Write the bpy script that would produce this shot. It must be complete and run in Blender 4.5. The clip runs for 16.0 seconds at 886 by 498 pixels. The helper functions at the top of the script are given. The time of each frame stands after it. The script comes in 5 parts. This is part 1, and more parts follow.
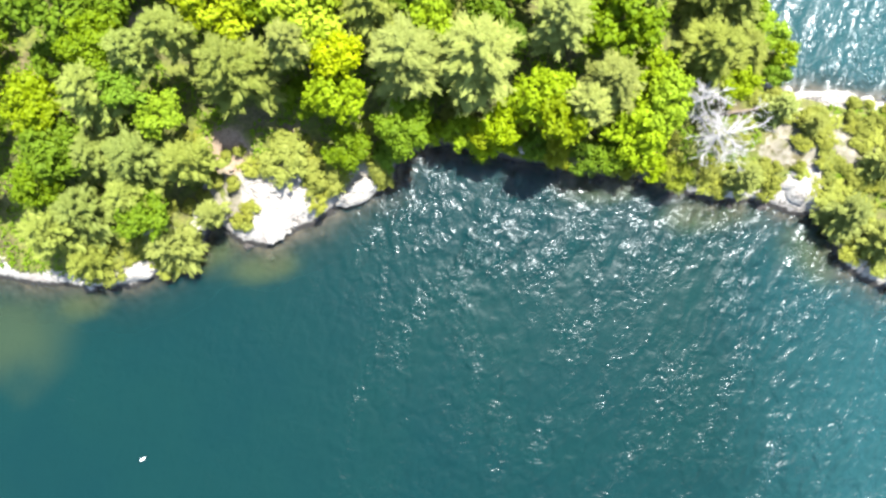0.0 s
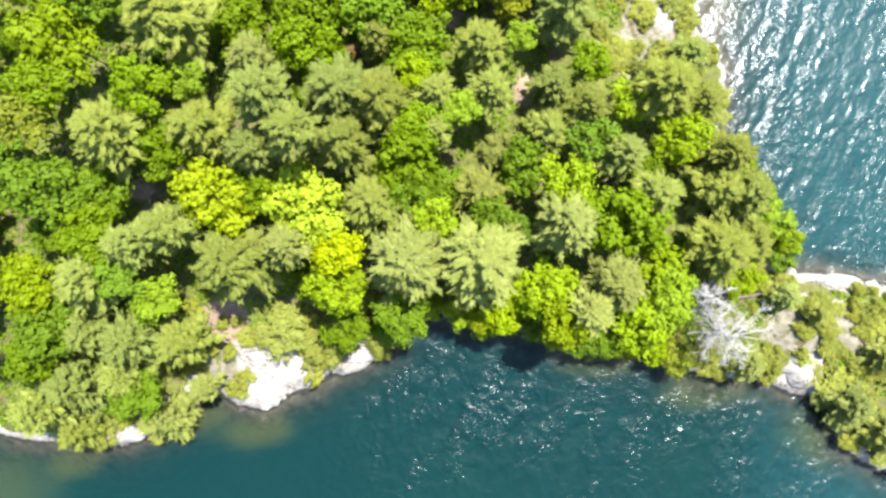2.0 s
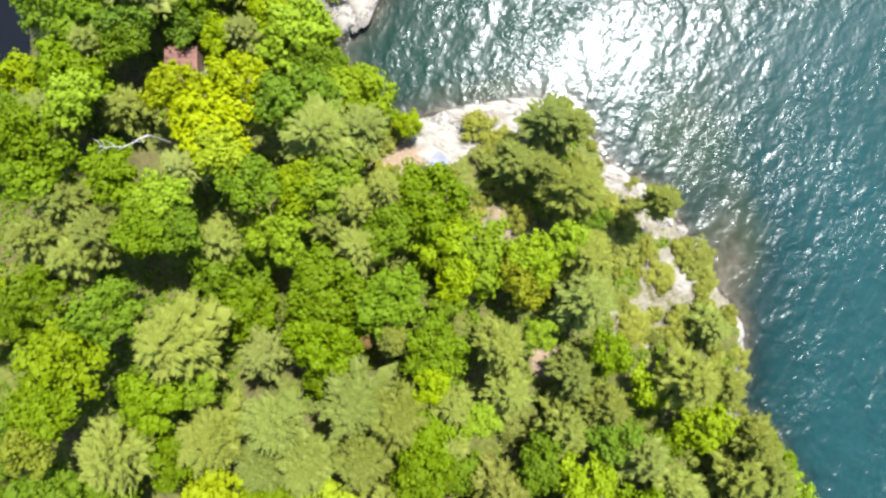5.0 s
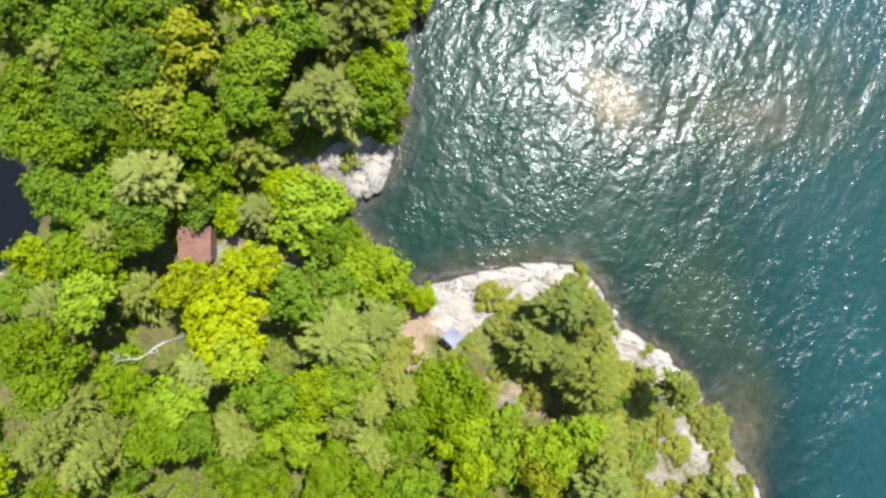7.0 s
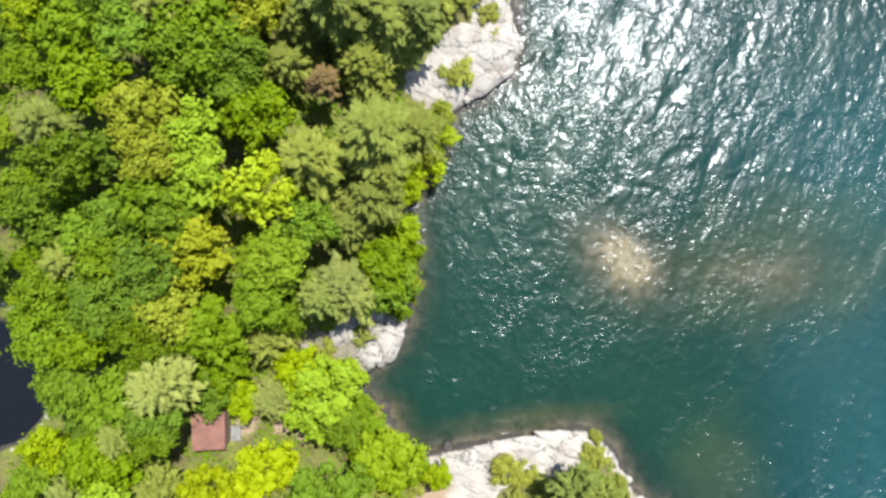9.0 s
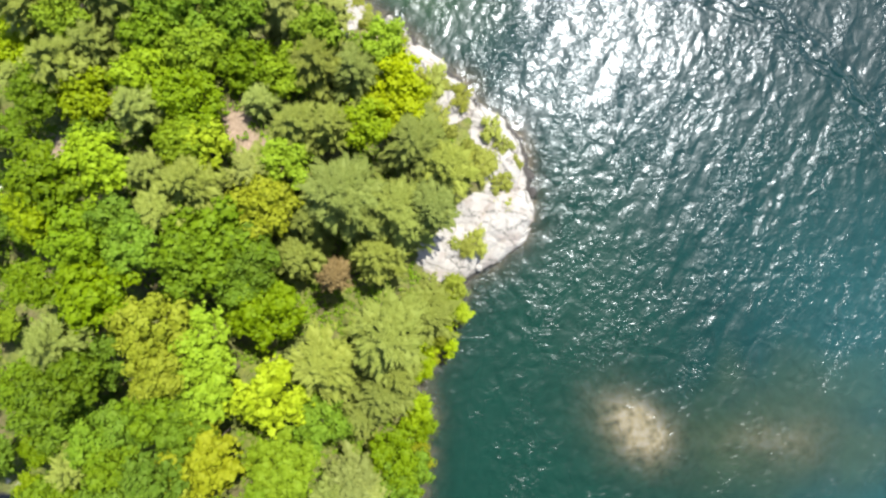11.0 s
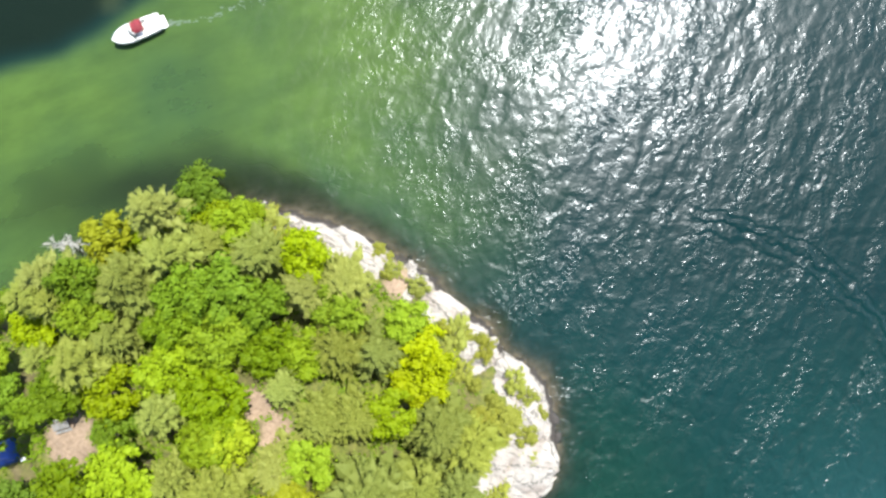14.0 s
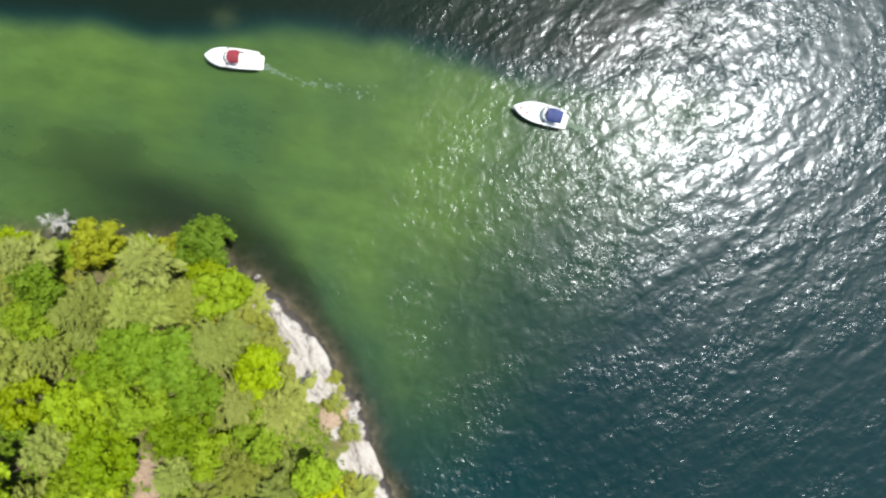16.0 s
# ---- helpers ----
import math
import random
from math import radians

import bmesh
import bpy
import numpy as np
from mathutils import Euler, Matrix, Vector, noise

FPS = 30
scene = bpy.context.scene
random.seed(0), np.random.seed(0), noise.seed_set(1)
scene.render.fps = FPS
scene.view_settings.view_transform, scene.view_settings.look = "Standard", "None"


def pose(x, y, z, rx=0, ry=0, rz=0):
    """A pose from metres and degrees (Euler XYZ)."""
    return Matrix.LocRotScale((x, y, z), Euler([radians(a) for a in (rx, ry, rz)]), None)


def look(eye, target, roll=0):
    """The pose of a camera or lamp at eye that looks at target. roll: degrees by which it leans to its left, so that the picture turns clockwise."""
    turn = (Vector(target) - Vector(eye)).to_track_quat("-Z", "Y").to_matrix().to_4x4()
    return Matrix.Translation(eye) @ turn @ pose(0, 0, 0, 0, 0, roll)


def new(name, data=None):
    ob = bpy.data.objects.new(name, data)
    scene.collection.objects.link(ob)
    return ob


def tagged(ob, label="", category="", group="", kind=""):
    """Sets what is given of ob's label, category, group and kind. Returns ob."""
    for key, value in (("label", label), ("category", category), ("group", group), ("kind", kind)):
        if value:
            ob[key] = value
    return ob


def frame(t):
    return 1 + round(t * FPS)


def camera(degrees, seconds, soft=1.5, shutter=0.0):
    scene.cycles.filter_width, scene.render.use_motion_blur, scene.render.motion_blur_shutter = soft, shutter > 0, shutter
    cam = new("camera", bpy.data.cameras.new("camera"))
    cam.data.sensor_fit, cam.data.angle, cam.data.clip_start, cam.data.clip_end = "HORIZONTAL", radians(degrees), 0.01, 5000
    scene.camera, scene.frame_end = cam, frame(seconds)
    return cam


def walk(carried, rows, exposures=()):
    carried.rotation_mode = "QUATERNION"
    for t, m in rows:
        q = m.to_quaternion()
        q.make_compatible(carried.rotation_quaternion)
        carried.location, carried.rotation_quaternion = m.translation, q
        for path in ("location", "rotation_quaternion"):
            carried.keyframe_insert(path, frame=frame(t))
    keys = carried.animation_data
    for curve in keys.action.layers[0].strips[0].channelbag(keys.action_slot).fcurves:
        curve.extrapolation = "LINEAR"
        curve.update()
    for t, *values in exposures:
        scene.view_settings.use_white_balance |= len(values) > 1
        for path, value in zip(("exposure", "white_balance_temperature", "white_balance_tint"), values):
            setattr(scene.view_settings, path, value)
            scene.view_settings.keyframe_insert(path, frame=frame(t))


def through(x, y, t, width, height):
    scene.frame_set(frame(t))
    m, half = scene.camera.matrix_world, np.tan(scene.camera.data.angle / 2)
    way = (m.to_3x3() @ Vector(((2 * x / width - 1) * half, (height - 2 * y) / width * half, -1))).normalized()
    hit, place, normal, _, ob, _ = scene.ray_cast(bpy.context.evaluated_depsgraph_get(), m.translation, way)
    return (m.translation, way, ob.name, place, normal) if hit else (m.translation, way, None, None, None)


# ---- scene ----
cam = camera(78.0, 16.0, soft=2.75)
PATH = [
    (0, pose(-1.34, 1.27, 67.41, -0.12, 0.11, -6.56)),
    (0.5, pose(-0.36, 7.00, 67.24, -0.75, 0.14, -5.32)),
    (1, pose(0.13, 12.17, 66.99, -0.79, 0.05, -4.87)),
    (1.5, pose(0.37, 16.53, 66.89, -0.01, 0.02, -4.71)),
    (2, pose(0.63, 21.32, 66.80, 0.36, 0.00, -4.68)),
    (2.5, pose(0.92, 26.42, 66.61, 0.46, 0.04, -4.58)),
    (3, pose(0.96, 31.64, 66.40, 0.44, -0.13, -4.63)),
    (3.5, pose(0.92, 36.77, 66.20, 0.50, -0.28, -4.65)),
    (4, pose(0.76, 42.19, 66.01, 0.21, -0.49, -4.60)),
    (4.2, pose(0.91, 44.12, 65.91, 0.34, -0.41, -4.63)),
    (6.3, pose(0.01, 63.31, 66.06, 2.17, -1.01, -4.09)),
    (6.5, pose(0.02, 65.32, 66.11, 2.11, -0.93, -4.38)),
    (7, pose(0.15, 70.41, 66.01, 2.03, -0.85, -4.53)),
    (7.5, pose(0.25, 75.34, 66.16, 2.08, -0.78, -4.71)),
    (8, pose(0.29, 80.26, 66.23, 2.21, -0.75, -4.80)),
    (8.5, pose(0.23, 85.90, 66.33, 1.69, -0.86, -4.87)),
    (9, pose(-0.13, 91.25, 66.26, 1.46, -1.20, -4.98)),
    (9.2, pose(-0.15, 93.34, 66.29, 1.40, -1.20, -5.00)),
    (11.3, pose(0.28, 114.39, 65.58, 1.32, -1.16, -4.84)),
    (11.5, pose(0.21, 116.14, 65.52, 1.52, -1.14, -5.00)),
    (12, pose(0.31, 121.31, 65.60, 1.34, -1.08, -4.96)),
    (12.5, pose(0.51, 126.19, 65.65, 1.40, -0.89, -5.11)),
    (13, pose(0.70, 131.20, 65.69, 1.32, -0.72, -5.27)),
    (13.5, pose(0.88, 136.27, 65.54, 1.24, -0.51, -5.30)),
    (14, pose(1.14, 141.40, 65.45, 1.08, -0.29, -5.28)),
    (14.5, pose(1.22, 146.58, 65.28, 0.84, -0.32, 0.77)),
    (15, pose(0.55, 152.36, 65.24, -0.12, -0.79, 16.11)),
    (15.5, pose(-0.62, 157.46, 64.94, -0.47, -0.91, 23.98)),
    (16, pose(-1.62, 162.36, 64.64, -0.60, -0.56, 24.87)),
]
walk(cam, PATH, exposures=[(0.0, 2.5, 6600, 6), (2.5, 2.17, 6600, 6), (4.2, 1.97, 6600, 6), (7.0, 1.67, 6600, 6), (9.0, 1.74, 6600, 6), (12.5, 1.85, 6600, 6), (14.3, 1.85, 6600, 6), (16.0, 1.45, 6600, 6)])

# ---- world and sun: clear late-spring midday ----
SUN_ELEVATION, SUN_AZIMUTH = 62.5, 39.0     # azimuth clockwise from +y
world = bpy.data.worlds.new("sky")
scene.world = world
world.use_nodes = True
wn = world.node_tree
sky = wn.nodes.new("ShaderNodeTexSky")
sky.sky_type, sky.sun_disc = "NISHITA", False
sky.sun_elevation, sky.sun_rotation = radians(SUN_ELEVATION), radians(SUN_AZIMUTH)
wn.links.new(sky.outputs[0], wn.nodes["Background"].inputs[0])
wn.nodes["Background"].inputs[1].default_value = 0.1
lamp = bpy.data.lights.new("sun", "SUN")
lamp.energy, lamp.angle, lamp.color = 4.2, radians(0.53), (1.0, 0.97, 0.92)
sun = new("sun", lamp)
ce = math.cos(radians(SUN_ELEVATION))
SUN_WAY = Vector((ce * math.sin(radians(SUN_AZIMUTH)), ce * math.cos(radians(SUN_AZIMUTH)), math.sin(radians(SUN_ELEVATION))))
sun.matrix_world = look(SUN_WAY * 300 + Vector((0, 80, 0)), (0, 80, 0))


# ---- materials ----
class Nodes:
    """A short way to wire a material."""
    def __init__(self, name):
        self.mat = bpy.data.materials.new(name)
        self.mat.use_nodes = True
        self.t = self.mat.node_tree
        self.t.nodes.clear()
        self.out = self.t.nodes.new("ShaderNodeOutputMaterial")

    def add(self, kind, ins=()):
        n = self.t.nodes.new("ShaderNode" + kind)
        for k, v in dict(ins).items():
            if isinstance(v, bpy.types.NodeSocket):
                self.t.links.new(v, n.inputs[k])
            else:
                n.inputs[k].default_value = v
        return n

    def place(self, scale=(1, 1, 1), turn=0.0):
        g = self.add("NewGeometry")
        at = g.outputs["Position"]
        if turn:
            at = self.add("Mapping", {0: at, 2: (0, 0, radians(turn))}).outputs[0]
        return self.add("Mapping", {0: at, 3: scale}).outputs[0]

    def noise(self, scale, at, detail=3.0, rough=0.55):
        return self.add("TexNoise", {"Vector": at, "Scale": scale, "Detail": detail, "Roughness": rough}).outputs[0]

    def ramp(self, fac, stops):
        n = self.add("ValToRGB", {0: fac})
        e = n.color_ramp.elements
        while len(e) < len(stops):
            e.new(0.5)
        for q, (p, c) in zip(e, stops):
            q.position, q.color = p, (*c, 1) if len(c) == 3 else c
        return n.outputs[0]

    def mix(self, fac, a, b, blend="MIX"):
        n = self.add("MixRGB", {0: fac, 1: a if not isinstance(a, tuple) else (*a, 1), 2: b if not isinstance(b, tuple) else (*b, 1)})
        n.blend_type = blend
        return n.outputs[0]

    def math(self, op, a, b=0.0, clamp=False):
        n = self.add("Math", {0: a, 1: b})
        n.operation, n.use_clamp = op, clamp
        return n.outputs[0]

    def span(self, v, a, b, c=0.0, d=1.0):
        return self.add("MapRange", {0: v, 1: a, 2: b, 3: c, 4: d}).outputs[0]

    def attr(self, name):
        n = self.add("Attribute")
        n.attribute_name = name
        return n.outputs["Fac"]

    def bump(self, height, distance, strength=1.0, normal=None):
        ins = {"Height": height, "Distance": distance, "Strength": strength}
        if normal is not None:
            ins["Normal"] = normal
        return self.add("Bump", ins).outputs[0]

    def done(self, shader):
        self.t.links.new(shader, self.out.inputs[0])
        return self.mat

    def principled(self, color, rough=0.6, normal=None, metal=0.0, spec=0.4):
        ins = {"Base Color": color if not isinstance(color, tuple) else (*color, 1), "Roughness": rough, "Metallic": metal, "Specular IOR Level": spec}
        if normal is not None:
            ins["Normal"] = normal
        return self.add("BsdfPrincipled", ins).outputs[0]


def leaf_material(name, low, high, through=0.3):
    """Foliage: each leaf of its own tone, each tree of its own cast, some light through the blade."""
    n = Nodes(name)
    leaf = n.add("NewGeometry").outputs["Random Per Island"]
    tree = n.add("ObjectInfo").outputs["Random"]
    col = n.mix(n.span(leaf, 0, 1, 0.2, 0.8), low, high)
    col = n.mix(n.math("MULTIPLY", n.noise(0.5, n.place()), 0.35), col, tuple(0.6 * c for c in low), "MIX")
    hsv = n.add("HueSaturation", {"Hue": n.span(tree, 0, 1, 0.485, 0.502), "Saturation": n.span(tree, 0, 1, 1.05, 0.97),
                                  "Value": n.span(n.math("FRACT", n.math("MULTIPLY", tree, 7.3)), 0, 1, 0.82, 1.2), "Color": col}).outputs[0]
    a = n.principled(hsv, 0.65, spec=0.12)
    b = n.add("BsdfTranslucent", {0: hsv}).outputs[0]
    return n.done(n.add("MixShader", {0: through, 1: a, 2: b}).outputs[0])


LEAF = dict(
    pine=leaf_material("pine_needles", (0.112, 0.142, 0.0225), (0.166, 0.196, 0.04), 0.3),
    pale_pine=leaf_material("pale_pine_needles", (0.14, 0.166, 0.032), (0.194, 0.22, 0.055), 0.3),
    bright=leaf_material("bright_leaves", (0.116, 0.182, 0.003), (0.168, 0.238, 0.006)),
    yellow=leaf_material("yellow_leaves", (0.162, 0.22, 0.004), (0.218, 0.27, 0.008)),
    green=leaf_material("green_leaves", (0.066, 0.122, 0.003), (0.105, 0.165, 0.006)),
    dark=leaf_material("dark_leaves", (0.058, 0.11, 0.004), (0.092, 0.145, 0.008)),
    olive=leaf_material("olive_leaves", (0.112, 0.138, 0.008), (0.165, 0.188, 0.014)),
    russet=leaf_material("russet_needles", (0.125, 0.085, 0.03), (0.18, 0.125, 0.045), 0.2),
    shrub=leaf_material("shrub_leaves", (0.125, 0.145, 0.02), (0.18, 0.196, 0.038), 0.25),
    heath=leaf_material("heath_leaves", (0.148, 0.17, 0.022), (0.205, 0.226, 0.042), 0.3),
)


def bark_material(name, a, b):
    n = Nodes(name)
    at = n.place((1, 1, 0.25))
    g = n.noise(9, at, 5)
    return n.done(n.principled(n.ramp(g, [(0.3, a), (0.7, b)]), 0.85, n.bump(g, 0.03), spec=0.2))


BARK = bark_material("bark", (0.055, 0.04, 0.03), (0.16, 0.125, 0.1))
DEADWOOD = bark_material("bleached_deadwood", (0.15, 0.14, 0.135), (0.33, 0.32, 0.31))


def rock_colour(n):
    """Pale granite: speckle, veins, weather stains and lichen."""
    at = n.place()
    speck = n.noise(14, at, 4, 0.7)
    cloud = n.noise(0.55, at, 4)
    base = n.ramp(speck, [(0.3, (0.16, 0.146, 0.132)), (0.55, (0.25, 0.233, 0.213)), (0.75, (0.325, 0.305, 0.28))])
    base = n.mix(n.span(cloud, 0.5, 0.68, 0, 0.8), base, (0.175, 0.145, 0.128))
    base = n.mix(n.span(n.noise(1.9, n.place((0.6, 1.3, 1), 28), 5, 0.7), 0.54, 0.7, 0, 0.6), base, (0.13, 0.118, 0.106))
    streak = n.noise(1.3, n.place((0.35, 2.2, 1), 28), 4, 0.65)
    base = n.mix(n.span(streak, 0.56, 0.66, 0, 0.8), base, (0.095, 0.086, 0.08))
    warp = n.mix(0.35, n.place((0.35, 1.1, 0.6), 28), n.add("TexNoise", {"Vector": at, "Scale": 0.9, "Detail": 3.0}).outputs[1], "ADD")
    seam = n.add("TexVoronoi", {"Vector": warp, "Scale": 0.24})
    seam.feature = "DISTANCE_TO_EDGE"
    wobble = n.math("ADD", seam.outputs[0], n.span(n.noise(3.0, at, 3), 0.3, 0.7, -0.03, 0.05))
    base = n.mix(n.span(wobble, 0.03, 0.006, 0, 0.75), base, (0.06, 0.054, 0.05))
    lichen = n.noise(2.4, at, 4, 0.6)
    base = n.mix(n.span(lichen, 0.62, 0.7, 0, 0.5), base, (0.17, 0.16, 0.06))
    height = n.math("ADD", n.math("MULTIPLY", streak, 0.6), n.math("MULTIPLY", speck, 0.25))
    return base, height


def wet_line(n, colour):
    """Dark water stain and brown algae where the lake laps the stone."""
    z = n.add("SeparateXYZ", {0: n.add("NewGeometry").outputs["Position"]}).outputs[2]
    ragged = n.math("ADD", z, n.span(n.noise(1.2, n.place(), 3), 0.3, 0.7, -0.2, 0.2))
    colour = n.mix(n.math("MULTIPLY", n.span(ragged, 0.66, 0.42), n.math("SUBTRACT", 1.0, n.attr("reef"))), colour, (0.03, 0.026, 0.024))
    mottle = n.noise(0.75, n.place(), 5, 0.65)
    stone = n.ramp(mottle, [(0.34, (0.07, 0.06, 0.035)), (0.5, (0.16, 0.135, 0.085)), (0.62, (0.19, 0.17, 0.14))])
    algae = n.mix(n.attr("reef"), n.ramp(mottle, [(0.35, (0.042, 0.036, 0.024)), (0.65, (0.135, 0.108, 0.08))]), stone)
    return n.mix(n.math("MAXIMUM", n.span(ragged, -0.08, -0.3), n.attr("reef")), colour, algae)


n = Nodes("granite")
c, h = rock_colour(n)
GRANITE = n.done(n.principled(wet_line(n, c), 0.8, n.bump(h, 0.1), spec=0.3))

n = Nodes("forest_ground")
c, h = rock_colour(n)
at = n.place()
litter = n.noise(3.0, at, 6, 0.7)
patch = n.noise(0.3, at, 3)
soil = n.ramp(litter, [(0.28, (0.028, 0.02, 0.013)), (0.5, (0.065, 0.046, 0.03)), (0.75, (0.13, 0.095, 0.065))])
moss = n.ramp(n.noise(1.8, at, 5), [(0.3, (0.04, 0.06, 0.008)), (0.7, (0.12, 0.135, 0.02))])
soil = n.mix(n.span(patch, 0.35, 0.55, 0.25, 0.85), soil, moss)
sand = n.ramp(litter, [(0.3, (0.125, 0.09, 0.062)), (0.7, (0.25, 0.185, 0.135))])
soil = n.mix(n.attr("bare"), soil, sand)
edge = n.math("ADD", n.attr("rocky"), n.span(n.noise(0.9, at, 5, 0.65), 0.32, 0.68, -0.5, 0.42))
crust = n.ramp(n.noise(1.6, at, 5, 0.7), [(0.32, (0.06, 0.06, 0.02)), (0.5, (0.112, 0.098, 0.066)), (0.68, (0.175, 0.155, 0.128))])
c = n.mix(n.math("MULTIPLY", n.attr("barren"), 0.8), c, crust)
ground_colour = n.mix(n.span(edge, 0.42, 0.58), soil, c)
ground_colour = wet_line(n, ground_colour)
weed = n.ramp(n.noise(0.22, at, 4), [(0.35, (0.012, 0.03, 0.007)), (0.65, (0.03, 0.06, 0.014))])
ground_colour = n.mix(n.attr("weedy"), ground_colour, weed)
GROUND = n.done(n.principled(ground_colour, 0.9, n.bump(n.math("ADD", n.math("MULTIPLY", litter, 0.5), h), 0.14), spec=0.2))

# lake: cloudy body that thickens with depth, under a rippled mirror skin
n = Nodes("lake_water")
depth = n.attr("depth")
bank_green = n.ramp(n.noise(0.16, n.place((1, 2.4, 1), -14), 4, 0.6), [(0.32, (0.032, 0.059, 0.0125)), (0.7, (0.046, 0.083, 0.017))])
body = n.mix(n.attr("bank"), (0.0014, 0.0145, 0.0155), bank_green)
body = n.mix(n.span(n.noise(0.05, n.place(), 3), 0.35, 0.7, 0, 0.5), body, (0.0026, 0.0185, 0.0155))
# sky glare off the open east water, put into the body colour
body = n.mix(n.attr("east_glare"), body, (0.0062, 0.031, 0.034))
body = n.mix(n.attr("cove"), body, (0.0028, 0.0195, 0.0118))
body = n.mix(n.attr("offshore"), body, (0.001, 0.0088, 0.0092))
body = n.mix(n.attr("northern"), body, (0.0022, 0.0062, 0.0026))
body = n.mix(n.attr("weedbed"), body, (0.0078, 0.0145, 0.0048))
body = n.mix(n.attr("shoal"), body, (0.03, 0.04, 0.016))
body = n.mix(n.attr("murk"), body, (0.004, 0.005, 0.007))
swell = n.noise(0.1, n.place((1, 2.2, 1), -58), 2)
chop = n.add("TexNoise", {"Vector": n.place((1, 1.15, 1), -60), "Scale": 0.46, "Detail": 1.5, "Roughness": 0.5, "Distortion": 0.4}).outputs[0]
ripple = n.add("TexNoise", {"Vector": n.place(), "Scale": 1.2, "Detail": 2.0, "Roughness": 0.5, "Distortion": 1.0}).outputs[0]
fine = n.noise(3.2, n.place(), 1)
lanes = n.noise(0.36, n.place((0.32, 1, 1), -62), 2)
calm = n.attr("calm")
gust = n.span(n.noise(0.06, n.place((1, 1.8, 1), -60), 2), 0.35, 0.65, 0.75, 1.15)
# the small steep ripples ride in bands on the swell
crest = n.span(n.noise(0.075, n.place((1, 2.4, 1), -58), 3, 0.6), 0.42, 0.66, 0.35, 1.9)
crest = n.math("MULTIPLY", crest, n.span(lanes, 0.4, 0.62, 0.5, 1.55))
whisk = n.span(n.noise(0.16, n.place((1, 3.0, 1), -56), 3, 0.65), 0.52, 0.72, 0.3, 3.8)
height = 0.0
for wave, size, band in ((swell, 0.2, None), (lanes, 0.14, None), (chop, 0.16, None), (ripple, 0.095, crest), (fine, 0.018, whisk)):
    wave = n.math("SUBTRACT", wave, 0.5)
    if band is not None:
        wave = n.math("MULTIPLY", wave, band)
    height = n.math("ADD", n.math("MULTIPLY", wave, size), height)
height = n.math("MULTIPLY", n.math("MULTIPLY", height, gust), calm)
# the curved wash of a boat long gone by
wash = n.add("SeparateXYZ", {0: n.place(turn=39.3)})
along, across = n.math("SUBTRACT", wash.outputs[0], -66.2), n.math("SUBTRACT", wash.outputs[1], 131.3)
bow = n.math("MULTIPLY", n.math("SUBTRACT", 1.0, n.math("POWER", n.math("ABSOLUTE", n.math("DIVIDE", n.math("SUBTRACT", along, 15.0), 15.0)), 2.0)), 3.5)
off = n.math("ADD", n.math("SUBTRACT", across, bow), n.span(n.noise(0.35, n.place(), 2), 0.3, 0.7, -0.7, 0.7))
train = n.math("POWER", 2.718, n.math("MULTIPLY", n.math("MULTIPLY", off, off), -0.3))
reach = n.math("MULTIPLY", n.span(along, -2.0, 3.0), n.span(along, 40.0, 30.0))
ridge = n.math("MULTIPLY", n.math("MULTIPLY", n.math("SINE", n.math("MULTIPLY", off, 4.2)), train), n.math("MULTIPLY", reach, 0.085))
height = n.math("ADD", height, ridge)
normal = n.bump(height, 1.0)
roll = n.math("ADD", n.math("MULTIPLY", n.noise(0.17, n.place((1, 2.6, 1), -50), 2), 0.6), n.math("MULTIPLY", chop, 0.22))
lull = n.bump(n.math("MULTIPLY", n.math("MULTIPLY", roll, gust), calm), 1.0)
diffuse = n.add("BsdfDiffuse", {0: body, "Normal": lull}).outputs[0]
clear = n.add("BsdfTransparent").outputs[0]
cloud = n.math("SUBTRACT", 1.0, n.math("POWER", 2.718, n.math("MULTIPLY", depth, -0.8)), True)
under = n.add("MixShader", {0: cloud, 1: clear, 2: diffuse}).outputs[0]
# facets too small to tell apart widen the mirror's lobe
crisp = n.add("BsdfGlossy", {"Color": (0.46, 0.49, 0.54, 1), "Roughness": 0.18, "Normal": normal}).outputs[0]
hazy = n.add("BsdfGlossy", {"Color": (0.64, 0.66, 0.72, 1), "Roughness": 0.36, "Normal": normal}).outputs[0]
skin = n.add("MixShader", {0: 0.45, 1: crisp, 2: hazy}).outputs[0]
fres = n.add("Fresnel", {"IOR": 1.333, "Normal": normal}).outputs[0]
WATER = n.done(n.add("MixShader", {0: fres, 1: under, 2: skin}).outputs[0])


def plain_material(name, color, rough=0.5, vary=0.12, scale=3.0, metal=0.0, spec=0.5, bump=0.004):
    n = Nodes(name)
    at = n.add("TexCoord").outputs["Object"]
    g = n.noise(scale, at, 5, 0.6)
    lo, hi = tuple(max(0, c * (1 - vary * 2)) for c in color), tuple(min(1, c * (1 + vary)) for c in color)
    return n.done(n.principled(n.ramp(g, [(0.3, lo), (0.7, hi)]), rough, n.bump(n.noise(scale * 8, at), bump), metal, spec))


